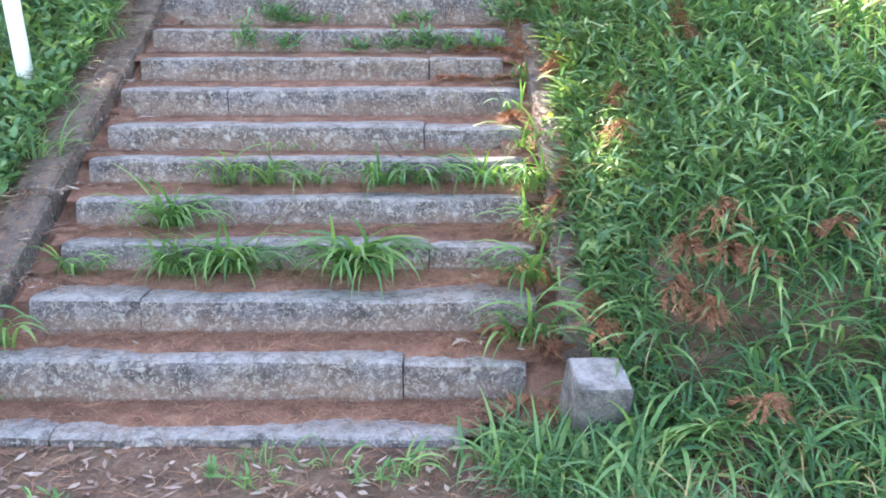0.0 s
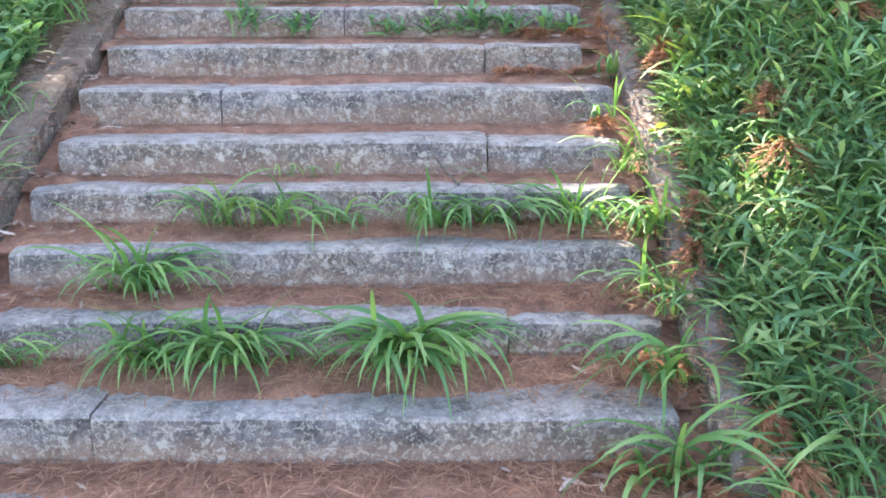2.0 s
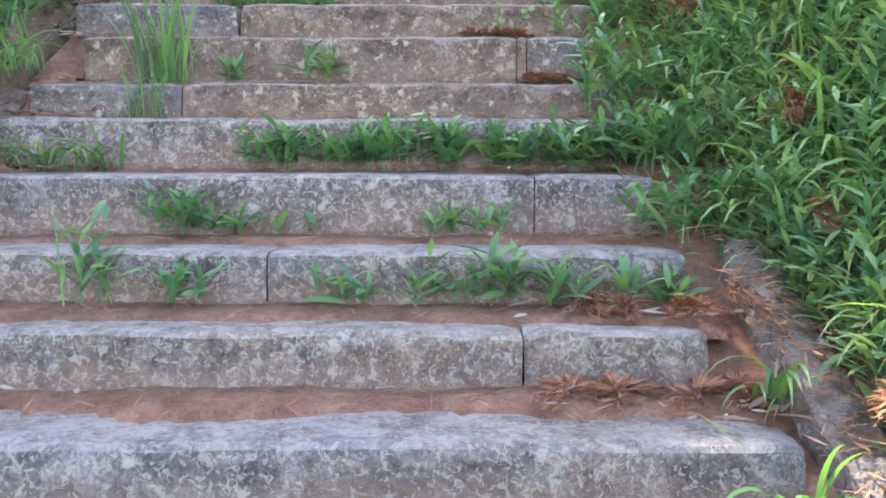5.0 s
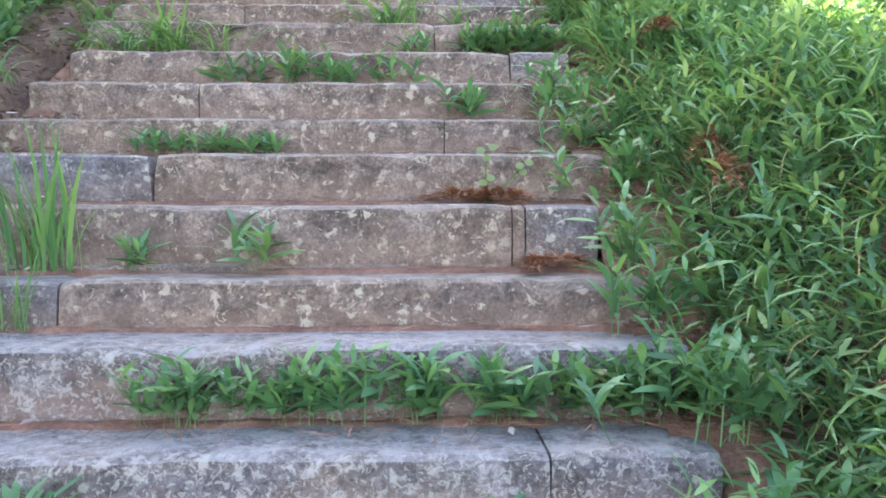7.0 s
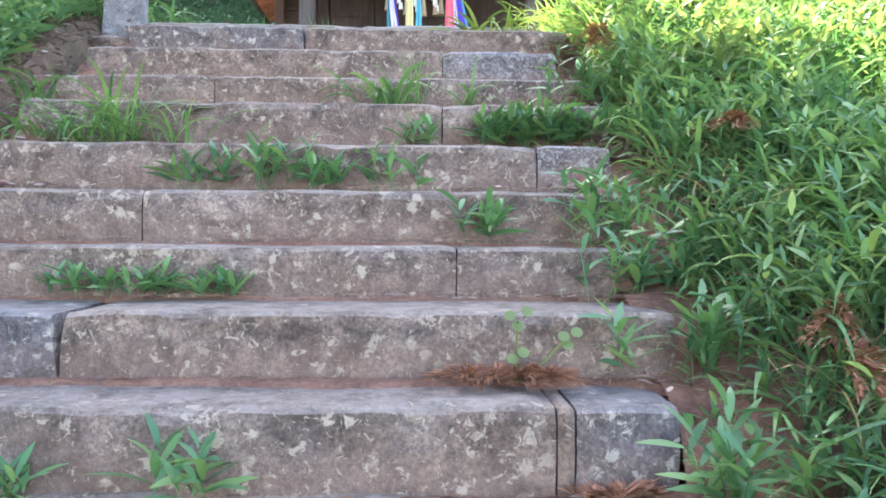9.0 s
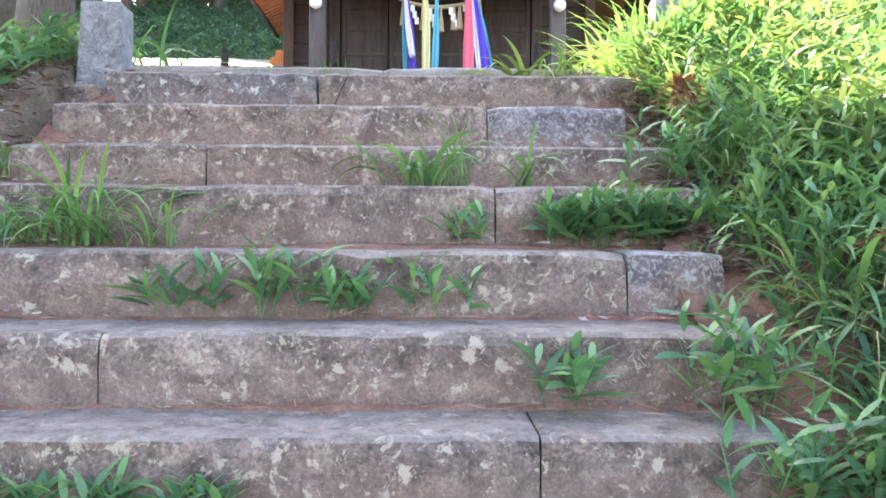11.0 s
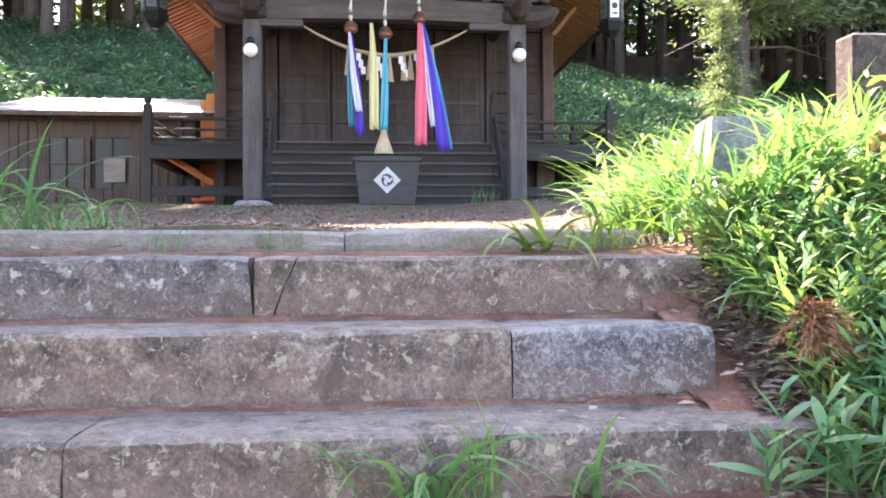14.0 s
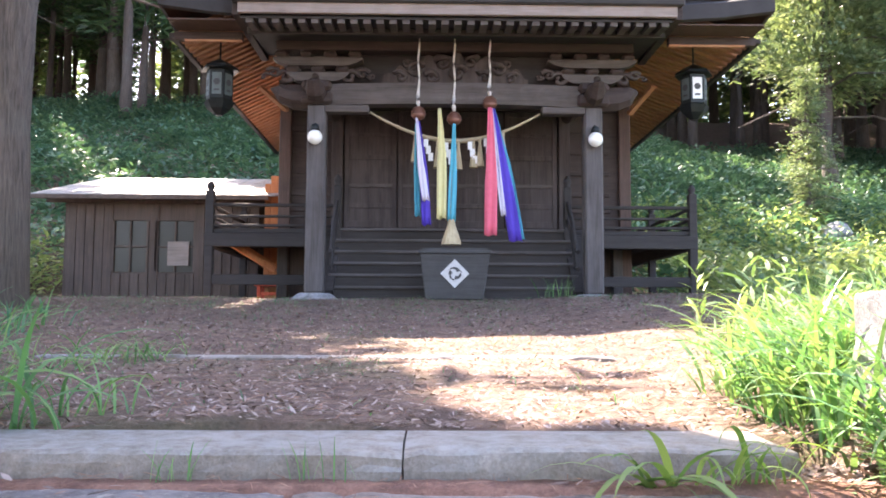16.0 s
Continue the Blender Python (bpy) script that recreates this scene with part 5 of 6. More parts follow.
SMALL = cedar_meshes("small", 3.9, 0.2, 0.85, 9000, 50, G_CONE, 0.085, clumps=90)
tree((8.75, 27.2, float(height(8.75, 27.2)) - 0.05), SMALL, "small pointed light green conifer in the shrubs", 0, 1.0, "", "conifer_sapling")


rock = lathe([(0.30, -0.3), (0.42, 0.0), (0.40, 0.25), (0.25, 0.48), (0.06, 0.56)], (8.75, 26.0, float(height(8.75, 26.0))), 11)
solid("boulder", roughen(rock, 0.12, 2.2, 3.0), M_STONE_POST, "grey boulder among sunlit shrubs below the sapling", "boulder")

# ---- undergrowth and grass ----
def field(name, n, x0, x1, y0, y1, material, label, length, width, lean=(0.1, 0.7), droop=(0.3, 1.0), where=None, seg=4, shape="grass", clump=0.0):
    """Many blades over a stretch of the ground, as one thing that nobody could count."""
    x, y = rng.uniform(x0, x1, n), rng.uniform(y0, y1, n)
    if clump:
        cx, cy = rng.uniform(x0, x1, n // 14 + 1), rng.uniform(y0, y1, n // 14 + 1)
        pick = rng.integers(0, len(cx), n)
        x, y = cx[pick] + rng.normal(0, clump, n), cy[pick] + rng.normal(0, clump, n)
    if where is not None:
        ok = where(x, y)
        x, y = x[ok], y[ok]
    n = len(x)
    base = np.stack([x, y, height(x, y) - 0.01], -1)
    v, q = ribbons(base, rng.uniform(0, 2 * np.pi, n), rng.uniform(*length, n), rng.uniform(*width, n), rng.uniform(*lean, n), rng.uniform(*droop, n), seg, shape)
    return tagged(new(name, quick_mesh(name, v, q, material)), label, "grass", kind="stuff")


def off_stairs(x, y):
    edge = 0.57 + 0.05 * np.sin(3 * y) + 0.04 * np.sin(11 * y) + 0.05 * smooth(2.9, 3.2, y) * (1 - smooth(4.9, 5.4, y)) - 0.22 * smooth(5.2, 6.0, y) + 0.20 * smooth(7.9, 8.3, y) * (1 - smooth(9.2, 9.4, y))
    return (x > edge) & ((y < 9.35) | (x > 0.75)) & ((y > 2.5) | (x > 0.1 + 0.8 * (2.5 - y)))


def clear_of_post(x, y):
    return (np.abs(x - 0.85) > 0.17) | (y < 9.3) | (y > 9.8)


def left_bank(x, y):
    bare = smooth(6.9, 7.4, y) * (1 - smooth(9.1, 9.4, y)) * (0.35 + 0.12 * np.sin(7 * y))
    return x < -2.07 - bare - 0.08 * np.sin(4 * y) ** 2 + 0.22 * smooth(5.8, 6.8, y) - 0.12 * smooth(8.6, 9.2, y)


field("bank_grass", 31000, 0.3, 3.6, 1.2, 9.6, G_BANK, "dense green grass on the bank beside the steps", (0.10, 0.28), (0.012, 0.026), (0.1, 1.0), (0.4, 1.2), off_stairs, 5, clump=0.07)
field("bank_grass", 10000, 0.3, 3.4, 1.2, 9.6, G_LONG, "long arching grass blades on the bank", (0.22, 0.42), (0.014, 0.028), (0.2, 1.0), (0.6, 1.3), off_stairs, 6, clump=0.045)
field("bank_grass", 16000, 3.4, 9, 1, 13, G_BANK, "green grass on the far bank", (0.2, 0.5), (0.012, 0.03), (0.1, 0.8), (0.4, 1.2), None, 3, clump=0.12)
field("dry_grass", 5200, 0.5, 3.2, 2.0, 9.4, G_DRY, "dry straw-coloured blades among the grass", (0.12, 0.35), (0.004, 0.009), (0.4, 1.3), (0.4, 1.3), off_stairs, 4, clump=0.06)
field("tall_grass", 4200, 0.62, 3.6, 9.3, 12.2, G_SUNNY, "tall bright sunlit grass at the top of the steps", (0.30, 0.62), (0.012, 0.026), (0.1, 0.6), (0.5, 1.3), lambda x, y: (x > 0.62 + 0.45 * smooth(9.9, 11.5, y)) & clear_of_post(x, y), 5, clump=0.07)
field("tall_grass", 9000, 1.6, 9.0, 11.5, 18.5, G_SUNNY, "sunlit grass beside the terrace", (0.25, 0.6), (0.015, 0.035), (0.1, 0.7), (0.5, 1.2), lambda x, y: x > 1.5 + 0.35 * np.clip(y - 12, 0, 6), 4, clump=0.10)
field("bank_grass", 26000, -4.2, -2.0, 2.2, 10.0, G_BANK, "green weeds on the bank beside the kerb", (0.10, 0.30), (0.008, 0.018), (0.1, 0.9), (0.3, 1.1), left_bank, 4, clump=0.09)
field("bank_grass", 3000, -4.2, -1.95, 2.4, 10.2, G_LONG, "long arching grass on the bank beside the kerb", (0.25, 0.45), (0.008, 0.016), (0.2, 0.8), (0.6, 1.3), left_bank, 5, clump=0.07)
field("terrace_grass", 9500, -5.5, 2.6, 10.0, 18.2, G_BANK, "sparse short grass on the terrace", (0.03, 0.09), (0.004, 0.008), (0.2, 1.0), (0.2, 1.0), lambda x, y: rng.uniform(0, 1, len(x)) < 0.25 + 0.75 * smooth(13.5, 17.0, y), 3, clump=0.15)
field("terrace_grass", 900, -4.5, -2.2, 9.6, 12.5, G_LONG, "grass beside the terrace", (0.15, 0.4), (0.008, 0.016), (0.2, 0.8), (0.6, 1.3), None, 5, clump=0.12)


def weeds(name, n, x0, x1, y0, y1, h, material, label, where=None, leaves=8, length=0.12, width=0.022):
    x, y = rng.uniform(x0, x1, n), rng.uniform(y0, y1, n)
    if where is not None:
        ok = where(x, y)
        x, y = x[ok], y[ok]
    base = np.stack([x, y, height(x, y) - 0.01], -1)
    v, q = leafy(base, h, leaves, length, width)
    return tagged(new(name, quick_mesh(name, v, q, material)), label, "weeds", kind="stuff")


weeds("bank_weeds", 2300, 0.3, 1.7, 3.2, 9.4, 0.23, G_SASA, "leafy dark green weeds along the edge of the steps", lambda x, y: off_stairs(x, y) & (rng.uniform(0, 1, len(x)) < 1.25 - 0.8 * (x - 0.4)), 9, 0.098, 0.017)
weeds("bank_weeds", 650, 1.0, 3.2, 2.6, 9.4, 0.26, G_SASA, "leafy green weeds on the bank", off_stairs, 8, 0.13, 0.020)
weeds("bank_weeds", 1300, -3.8, -2.0, 2.6, 9.6, 0.22, G_SASA, "leafy green weeds beside the kerb", left_bank, 7, 0.11, 0.034)
weeds("tall_weeds", 110, 1.05, 3.6, 9.0, 12.5, 0.55, G_SUNNY, "tall sunlit leafy weeds at the top of the steps", None, 12, 0.17, 0.026)
weeds("tall_weeds", 70, 0.85, 2.4, 7.6, 9.3, 0.40, G_SUNNY, "sunlit leafy weeds beside the upper steps", off_stairs, 10, 0.14, 0.022)


def shrubs(name, n, x0, x1, y0, y1, material, label, size, tall, where=None, clump=0.8):
    cx, cy = rng.uniform(x0, x1, n // 45 + 1), rng.uniform(y0, y1, n // 45 + 1)
    ch = rng.uniform(0.4, 1.0, len(cx)) * tall
    k = rng.integers(0, len(cx), n)
    a, r, f = rng.uniform(0, 2 * np.pi, n), clump * rng.uniform(0, 1, n) ** 0.5, rng.uniform(0, 1, n)
    r = r * np.sqrt(1 - 0.8 * f**2)
    x, y = cx[k] + r * np.cos(a), cy[k] + r * np.sin(a)
    z = height(x, y) + ch[k] * f
    if where is not None:
        ok = where(x, y)
        x, y, z, a = x[ok], y[ok], z[ok], a[ok]
    n = len(x)
    v, q = ribbons(np.stack([x, y, z], -1), a + rng.uniform(-1, 1, n), size * rng.uniform(0.6, 1.4, n), size * 0.45, rng.uniform(0.5, 1.5, n), rng.uniform(0.1, 0.7, n), 2, "leaf", rng.uniform(-0.6, 0.6, n))
    return tagged(new(name, quick_mesh(name, v, q, material)), label, "shrubs", kind="stuff")


shrubs("hill_undergrowth", 95000, -26, 4, 24, 44, G_HILL, "low green undergrowth covering the hillside", 0.21, 0.8, lambda x, y: ~((x > -7.4) & (x < 3.6) & (y < 25.0)), 1.0)
shrubs("hill_undergrowth", 70000, 3.6, 26, 22, 44, G_HILL, "low green undergrowth covering the hillside", 0.20, 0.7, None, 1.0)
shrubs("sunny_shrubs", 24000, 4.2, 16, 26, 36, G_HILL, "bright shrubs on the hillside", 0.16, 0.9, None, 0.9)
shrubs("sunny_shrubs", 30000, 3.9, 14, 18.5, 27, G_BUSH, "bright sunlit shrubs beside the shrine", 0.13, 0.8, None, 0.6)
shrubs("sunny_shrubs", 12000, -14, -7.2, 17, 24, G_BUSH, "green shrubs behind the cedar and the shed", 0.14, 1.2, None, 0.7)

field("tall_grass", 2600, 0.66, 2.0, 9.2, 10.8, G_LONG, "tall broad arching grass blades beside the top step", (0.32, 0.62), (0.014, 0.028), (0.1, 0.7), (0.5, 1.1), clear_of_post, 6, clump=0.05)
field("bank_grass", 1700, 0.15, 0.75, 2.25, 2.95, G_BANK, "green grass round the stone post", (0.12, 0.30), (0.006, 0.012), (0.1, 0.9), (0.4, 1.2), lambda x, y: x > 0.14 + 1.1 * np.clip(2.55 - y, 0, 1), 5, clump=0.06)
weeds("bank_weeds", 900, -2.4, -2.05, 2.7, 9.2, 0.17, G_SASA, "leafy weeds growing over the edge of the kerb", None, 7, 0.10, 0.03)
field("meadow_grass", 15000, -10, -3.8, -3, 15, G_BANK, "weeds under the cedars", (0.15, 0.45), (0.015, 0.04), (0.1, 0.9), (0.3, 1.1), None, 3, clump=0.2)
field("meadow_grass", 15000, 3.2, 12, -3, 17, G_BANK, "weeds on the far bank", (0.2, 0.5), (0.015, 0.04), (0.1, 0.9), (0.3, 1.1), None, 3, clump=0.25)
field("meadow_grass", 8000, -8, 8, -9, 0.0, G_BANK, "weeds along the path below the steps", (0.1, 0.35), (0.01, 0.03), (0.1, 0.9), (0.3, 1.1), lambda x, y: abs(x + 0.4) > 1.4, 3, clump=0.2)
weeds("bank_weeds", 200, 0.40, 0.66, 5.1, 6.3, 0.17, G_SASA, "leafy weeds closing over the ends of the steps", None, 8, 0.09, 0.018)
weeds("bank_weeds", 150, 0.60, 0.74, 3.1, 5.4, 0.17, G_SASA, "leafy weeds leaning over the kerb", None, 7, 0.10, 0.02)
weeds("bank_weeds", 140, 0.55, 1.1, 8.0, 9.4, 0.20, G_SUNNY, "scattered weeds on bare soil beside the upper steps", None, 7, 0.11, 0.02)
field("bank_grass", 420, 0.55, 1.1, 7.9, 9.4, G_LONG, "scattered grass on bare soil beside the upper steps", (0.12, 0.32), (0.008, 0.016), (0.1, 0.8), (0.5, 1.2), None, 5, clump=0.04)
field("bank_grass", 9000, 0.45, 1.7, 3.0, 9.3, G_LONG, "fine green grass between the weeds", (0.10, 0.26), (0.006, 0.013), (0.1, 1.0), (0.4, 1.3), off_stairs, 5, clump=0.05)
field("bank_grass", 2600, 0.7, 2.2, 2.4, 3.9, G_BANK, "green grass on the lower bank", (0.14, 0.34), (0.008, 0.017), (0.1, 1.0), (0.4, 1.2), off_stairs, 5, clump=0.08)


# ---- litter and small plants on the steps ----
def step_top(x, y):
    """The height of whatever of the stairs lies under x, y."""
    i = np.clip(np.searchsorted(STEP_Y, y) - 1, 0, 22)
    z = np.asarray(STEP_Z)[i] + 0.012
    return np.where(np.asarray(y) < STEP_Y[0], 0.15, z)


def tread_soil(i, d):
    """Red soil gathered at the back of a tread, uneven along its front."""
    vs, qs = [], []
    x0, x1 = COURSES[i][0] - 0.06, COURSES[i][1] + 0.06
    y1, z = STEP_Y[i + 1] + 0.012, STEP_Z[i]
    k = int((x1 - x0) / 0.025)
    for a in range(k + 1):
        x = x0 + (x1 - x0) * a / k
        w = d * (0.80 + 0.50 * noise.noise(Vector((x * 1.7, i * 3.1, 0))) + 0.10 * noise.noise(Vector((x * 9, i * 3.1, 5))) + 0.16 * noise.noise(Vector((x * 60, i * 3.1, 9))))
        if x > 0.2:
            w += 0.10 * min(1, (x - 0.2) / 0.2)
        if x < -1.65:
            w += 0.06
        w = min(max(w, 0.015), STEP_Y[i + 1] - STEP_Y[i] - 0.035)
        hgt = 0.010 + 0.06 * w + 0.008 * noise.noise(Vector((x * 4, i * 1.7, 2)))
        slope = -0.012 if i < 10 else 0.004
        for f in range(5):
            y = y1 - w * (1 - f / 4)
            rise = (-0.6, 0.60, 0.85, 0.95, 1.0)[f] * max(hgt, 0.006)
            vs.append((x, y, z + slope * 0.5 - 0.001 + rise + 0.006 * noise.noise(Vector((x * 30, y * 30, 1))) * (f > 0)))
    for a in range(k):
        for f in range(4):
            p = a * 5 + f
            qs.append((p, p + 5, p + 6, p + 1))
    tagged(new("soil", quick_mesh("soil", vs, qs, M_SOIL)), "red-brown soil and dust gathered on a stone tread", "soil", kind="stuff")


def side_fill(name, xa, xb, y0, y1, drop, label):
    """Soil between the step ends and the kerb."""
    ys = np.arange(y0, y1, 0.05)
    xs = np.linspace(xa, xb, 6)
    gx, gy = np.meshgrid(xs, ys)
    near = np.where(gx < 0.45, step_top(gx, gy) + 0.006, 99.0) if xa > 0 else np.where(gx > -1.76, step_top(gx, gy) + 0.02, 99.0)
    z = np.minimum(np.interp(gy, STEP_Y, STEP_Z) - drop, near) + 0.02 * np.sin(9 * gy + 3 * gx) * np.sin(17 * gx + 2 * gy)
    i = (np.arange(len(ys) - 1)[:, None] * 6 + np.arange(5)[None]).ravel()
    tagged(new(name, quick_mesh(name, np.stack([gx, gy, z], -1), np.stack([i, i + 1, i + 7, i + 6], -1), M_SOIL)), label, "soil", kind="stuff")


for i, d in enumerate((0.27, 0.27, 0.31, 0.26, 0.22, 0.16, 0.18, 0.24, 0.25, 0.19, 0.08, 0.07, 0.11, 0.09, 0.05, 0.04, 0.04, 0.14, 0.10, 0.08, 0.12, 0.14)):
    tread_soil(i, d)
side_fill("soil", -1.86, -1.70, 2.75, 9.2, 0.12, "soil and litter in the gap beside the kerb")
side_fill("soil", 0.31, 0.68, 2.75, 9.3, 0.085, "soil and litter between the step ends and the kerb")


def scatter_flat(name, x, y, z, length, width, material, label, category, lift=0.25):
    n = len(x)
    v, q = ribbons(np.stack([x, y, z], -1), rng.uniform(0, 2 * np.pi, n), rng.uniform(*length, n), rng.uniform(*width, n), rng.uniform(1.57 - lift, 1.62, n), rng.uniform(-0.1, 0.25, n), 2, "leaf")
    tagged(new(name, quick_mesh(name, v, q, material)), label, category, kind="stuff")


# needles and dead leaves on the treads, thickest at the right-hand end and the back
n = 24000
k = np.where(rng.uniform(0, 1, n) < 0.5, rng.integers(0, 5, n), rng.integers(1, 22, n))
f = rng.uniform(0, 1, n) ** 0.45
yy = np.asarray(STEP_Y)[k] + 0.03 + f * (np.asarray(STEP_Y)[k + 1] - np.asarray(STEP_Y)[k] - 0.04)
xx = np.where(rng.uniform(0, 1, n) < 0.35, 0.5 - rng.exponential(0.28, n), rng.uniform(-1.8, 0.5, n))
keep = (xx > -1.85) & ((k < 11) | (rng.uniform(0, 1, n) < 0.45))
scatter_flat("needle_litter", xx[keep], yy[keep], step_top(xx[keep], yy[keep]) + 0.012, (0.03, 0.10), (0.0015, 0.004), G_NEEDLE, "brown cedar needles on the treads", "litter")
n = 1500
k = rng.integers(1, 22, n)
f = rng.uniform(0, 1, n) ** 0.5
yy = np.asarray(STEP_Y)[k] + 0.04 + f * (np.asarray(STEP_Y)[k + 1] - np.asarray(STEP_Y)[k] - 0.06)
xx = np.where(rng.uniform(0, 1, n) < 0.5, 0.55 - rng.exponential(0.2, n), -1.85 + rng.exponential(0.2, n))
scatter_flat("leaf_litter", xx, yy, step_top(xx, yy) + 0.014, (0.02, 0.07), (0.008, 0.02), G_LITTER, "dead pale leaves in the corners of the steps", "litter")
# foot of the steps
n = 9000
xx, yy = rng.uniform(-2.4, 1.4, n), rng.uniform(0.3, 2.72, n)
scatter_flat("needle_litter", xx, yy, height(xx, yy) + 0.008, (0.03, 0.11), (0.0015, 0.004), G_NEEDLE, "brown cedar needles on the earth", "litter")
n = 1700
xx, yy = rng.uniform(-2.4, 1.2, n), rng.uniform(1.2, 2.7, n)
scatter_flat("leaf_litter", xx, yy, height(xx, yy) + 0.01, (0.02, 0.06), (0.01, 0.02), G_LITTER, "dead pale leaves on the earth", "litter")
# bank
n = 7000
xx, yy = 0.55 + 2.4 * rng.uniform(0, 1, n) ** 1.4, rng.uniform(2.3, 9.5, n)
scatter_flat("needle_litter", xx, yy, height(xx, yy) + 0.015, (0.04, 0.12), (0.002, 0.006), G_DEAD, "dead orange-brown needles among the grass", "litter", 0.5)
n = 5200
xx, yy = 0.42 + rng.exponential(0.25, n), rng.uniform(7.8, 9.5, n)
scatter_flat("leaf_litter", xx, yy, np.maximum(height(xx, yy), np.where(xx < 0.68, np.interp(yy, STEP_Y, STEP_Z) - 0.078, 0)) + 0.012, (0.02, 0.06), (0.008, 0.02), G_LITTER, "dead leaves on the soil beside the upper steps", "litter", 0.5)
n = 2600
xx, yy = -1.85 - rng.exponential(0.22, n), rng.uniform(6.7, 9.5, n)
scatter_flat("leaf_litter", xx, yy, height(xx, yy) + 0.012, (0.02, 0.07), (0.008, 0.022), G_LITTER, "dead leaves on the bare soil beside the upper steps", "litter", 0.5)
n = 1800
yy = rng.uniform(2.75, 6.4, n)
xx = rng.uniform(-2.02, -1.80, n)
scatter_flat("needle_litter", xx, yy, string_line(yy, 0.64) + 0.034, (0.02, 0.08), (0.002, 0.006), G_NEEDLE, "brown needles lying along the kerb", "litter")
n = 1500
yy = rng.uniform(3.1, 5.35, n)
xx = rng.uniform(0.47, 0.64, n)
scatter_flat("needle_litter", xx, yy, string_line(yy, 0.68) + 0.012, (0.02, 0.09), (0.003, 0.008), G_NEEDLE, "brown needles and straw lying along the kerb", "litter", 0.4)
n = 420
yy, xx = rng.uniform(2.75, 6.4, n), -2.03 + rng.exponential(0.08, n)
scatter_flat("leaf_litter", xx, yy, string_line(yy, 0.64) + 0.036, (0.02, 0.06), (0.008, 0.02), G_LITTER, "dead leaves lying along the kerb", "litter", 0.4)
# terrace
n = 32000
yy = 9.75 + 8.2 * rng.uniform(0, 1, n) ** 1.3
xx = rng.uniform(-5.0, 2.8, n)
scatter_flat("leaf_litter", xx, yy, height(xx, yy) + 0.008, (0.012, 0.05), (0.005, 0.015), G_LITTER, "dead leaves strewn over the terrace", "litter", 0.5)
n = 9000
yy = 9.7 + 8 * rng.uniform(0, 1, n) ** 1.2
xx = rng.uniform(-5.0, 2.8, n)
scatter_flat("needle_litter", xx, yy, height(xx, yy) + 0.008, (0.04, 0.12), (0.002, 0.005), G_NEEDLE, "brown needles strewn over the terrace", "litter")


def variants(n, shape, lean, droop, width, seg):
    """Single blades or leaves of length 1, to be shared by many parts."""
    out = []
    for k in range(n):
        v, q = ribbons(np.zeros((1, 3)), 0.0, 1.0, width * rng.uniform(0.8, 1.2), lean[0] + (lean[1] - lean[0]) * k / (n - 1), rng.uniform(*droop), seg, shape)
        out.append((v, q))
    return out


BLADES = {}


def blade_mesh(kind, material):
    """A random blade of a kind, built once for each material."""
    if (kind, material.name) not in BLADES:
        shape, lean, droop, width, seg, n = {"arch": ("grass", (0.02, 0.55), (0.6, 1.6), 0.064, 9, 20), "fine": ("grass", (0.05, 0.7), (0.7, 1.6), 0.042, 8, 16), "upright": ("grass", (0.0, 0.3), (0.1, 0.5), 0.045, 5, 8),
                                             "broad": ("grass", (0.45, 1.10), (0.6, 1.1), 0.10, 7, 8), "leaf": ("leaf", (0.35, 1.25), (0.1, 0.6), 0.215, 4, 10), "stem": ("grass", (0.0, 0.02), (0.0, 0.1), 0.03, 2, 2)}[kind]
        BLADES[kind, material.name] = [quick_mesh("blade", v, q, material) for v, q in variants(n, shape, lean, droop, width, seg)]
    some = BLADES[kind, material.name]
    return some[int(rng.integers(len(some)))]


def blade(name, mesh, parent, at, az, length, tilt=0.0):
    ob = new(name, mesh)
    ob.parent = parent
    ob.location, ob.rotation_euler, ob.scale = at, (0, tilt, az), (length, length, length)
    return ob


def tuft(x, y, n, length, material, label, kind="arch", spread=0.05, z=None, face=True):
    """A tuft of arching blades on a tread, leaning out over the edge."""
    z0 = float(step_top(x, y)) if z is None else z
    t = thing("grass_tuft", (x, y, z0), label, "grass tuft", "tufts on the steps")
    for _ in range(int(n * 1.55)):
        az = rng.uniform(-math.pi * 1.08, math.pi * 0.08) if face else rng.uniform(0, 2 * math.pi)
        blade("blade", blade_mesh(kind, material), t, (rng.normal(0, spread), rng.uniform(-0.4, 0.15) * min(spread, 0.06), -0.004), az, length * rng.uniform(0.5, 1.15))
    return t


def weed(x, y, n, h, label, leaves=8, length=0.10, width=0.022, spread=0.06, material=None, z=None):
    """Stems with pointed leaves."""
    z0 = float(step_top(x, y)) if z is None else z
    t = thing("weed", (x, y, z0), label, "weed", "weeds on the steps")
    m = material or P_SASA
    for _ in range(n):
        bx, by = rng.normal(0, spread), rng.uniform(-0.5, 0.2) * min(spread, 0.06)
        tall, az0, lean = h * rng.uniform(0.7, 1.2), rng.uniform(0, 6.28), rng.uniform(0, 0.6)
        blade("stem", blade_mesh("stem", m), t, (bx, by, -0.004), az0, tall, lean)
        for k in range(leaves):
            f = 0.2 + 0.8 * (k + rng.uniform(0, 0.5)) / leaves
            at = (bx + math.cos(az0) * math.sin(lean) * tall * f, by + math.sin(az0) * math.sin(lean) * tall * f, tall * math.cos(lean) * f)
            blade("leaf", blade_mesh("leaf", m), t, at, az0 + 2.4 * k + rng.uniform(-0.5, 0.5), length * rng.uniform(0.6, 1.3) * (1.1 - 0.3 * f))
    return t


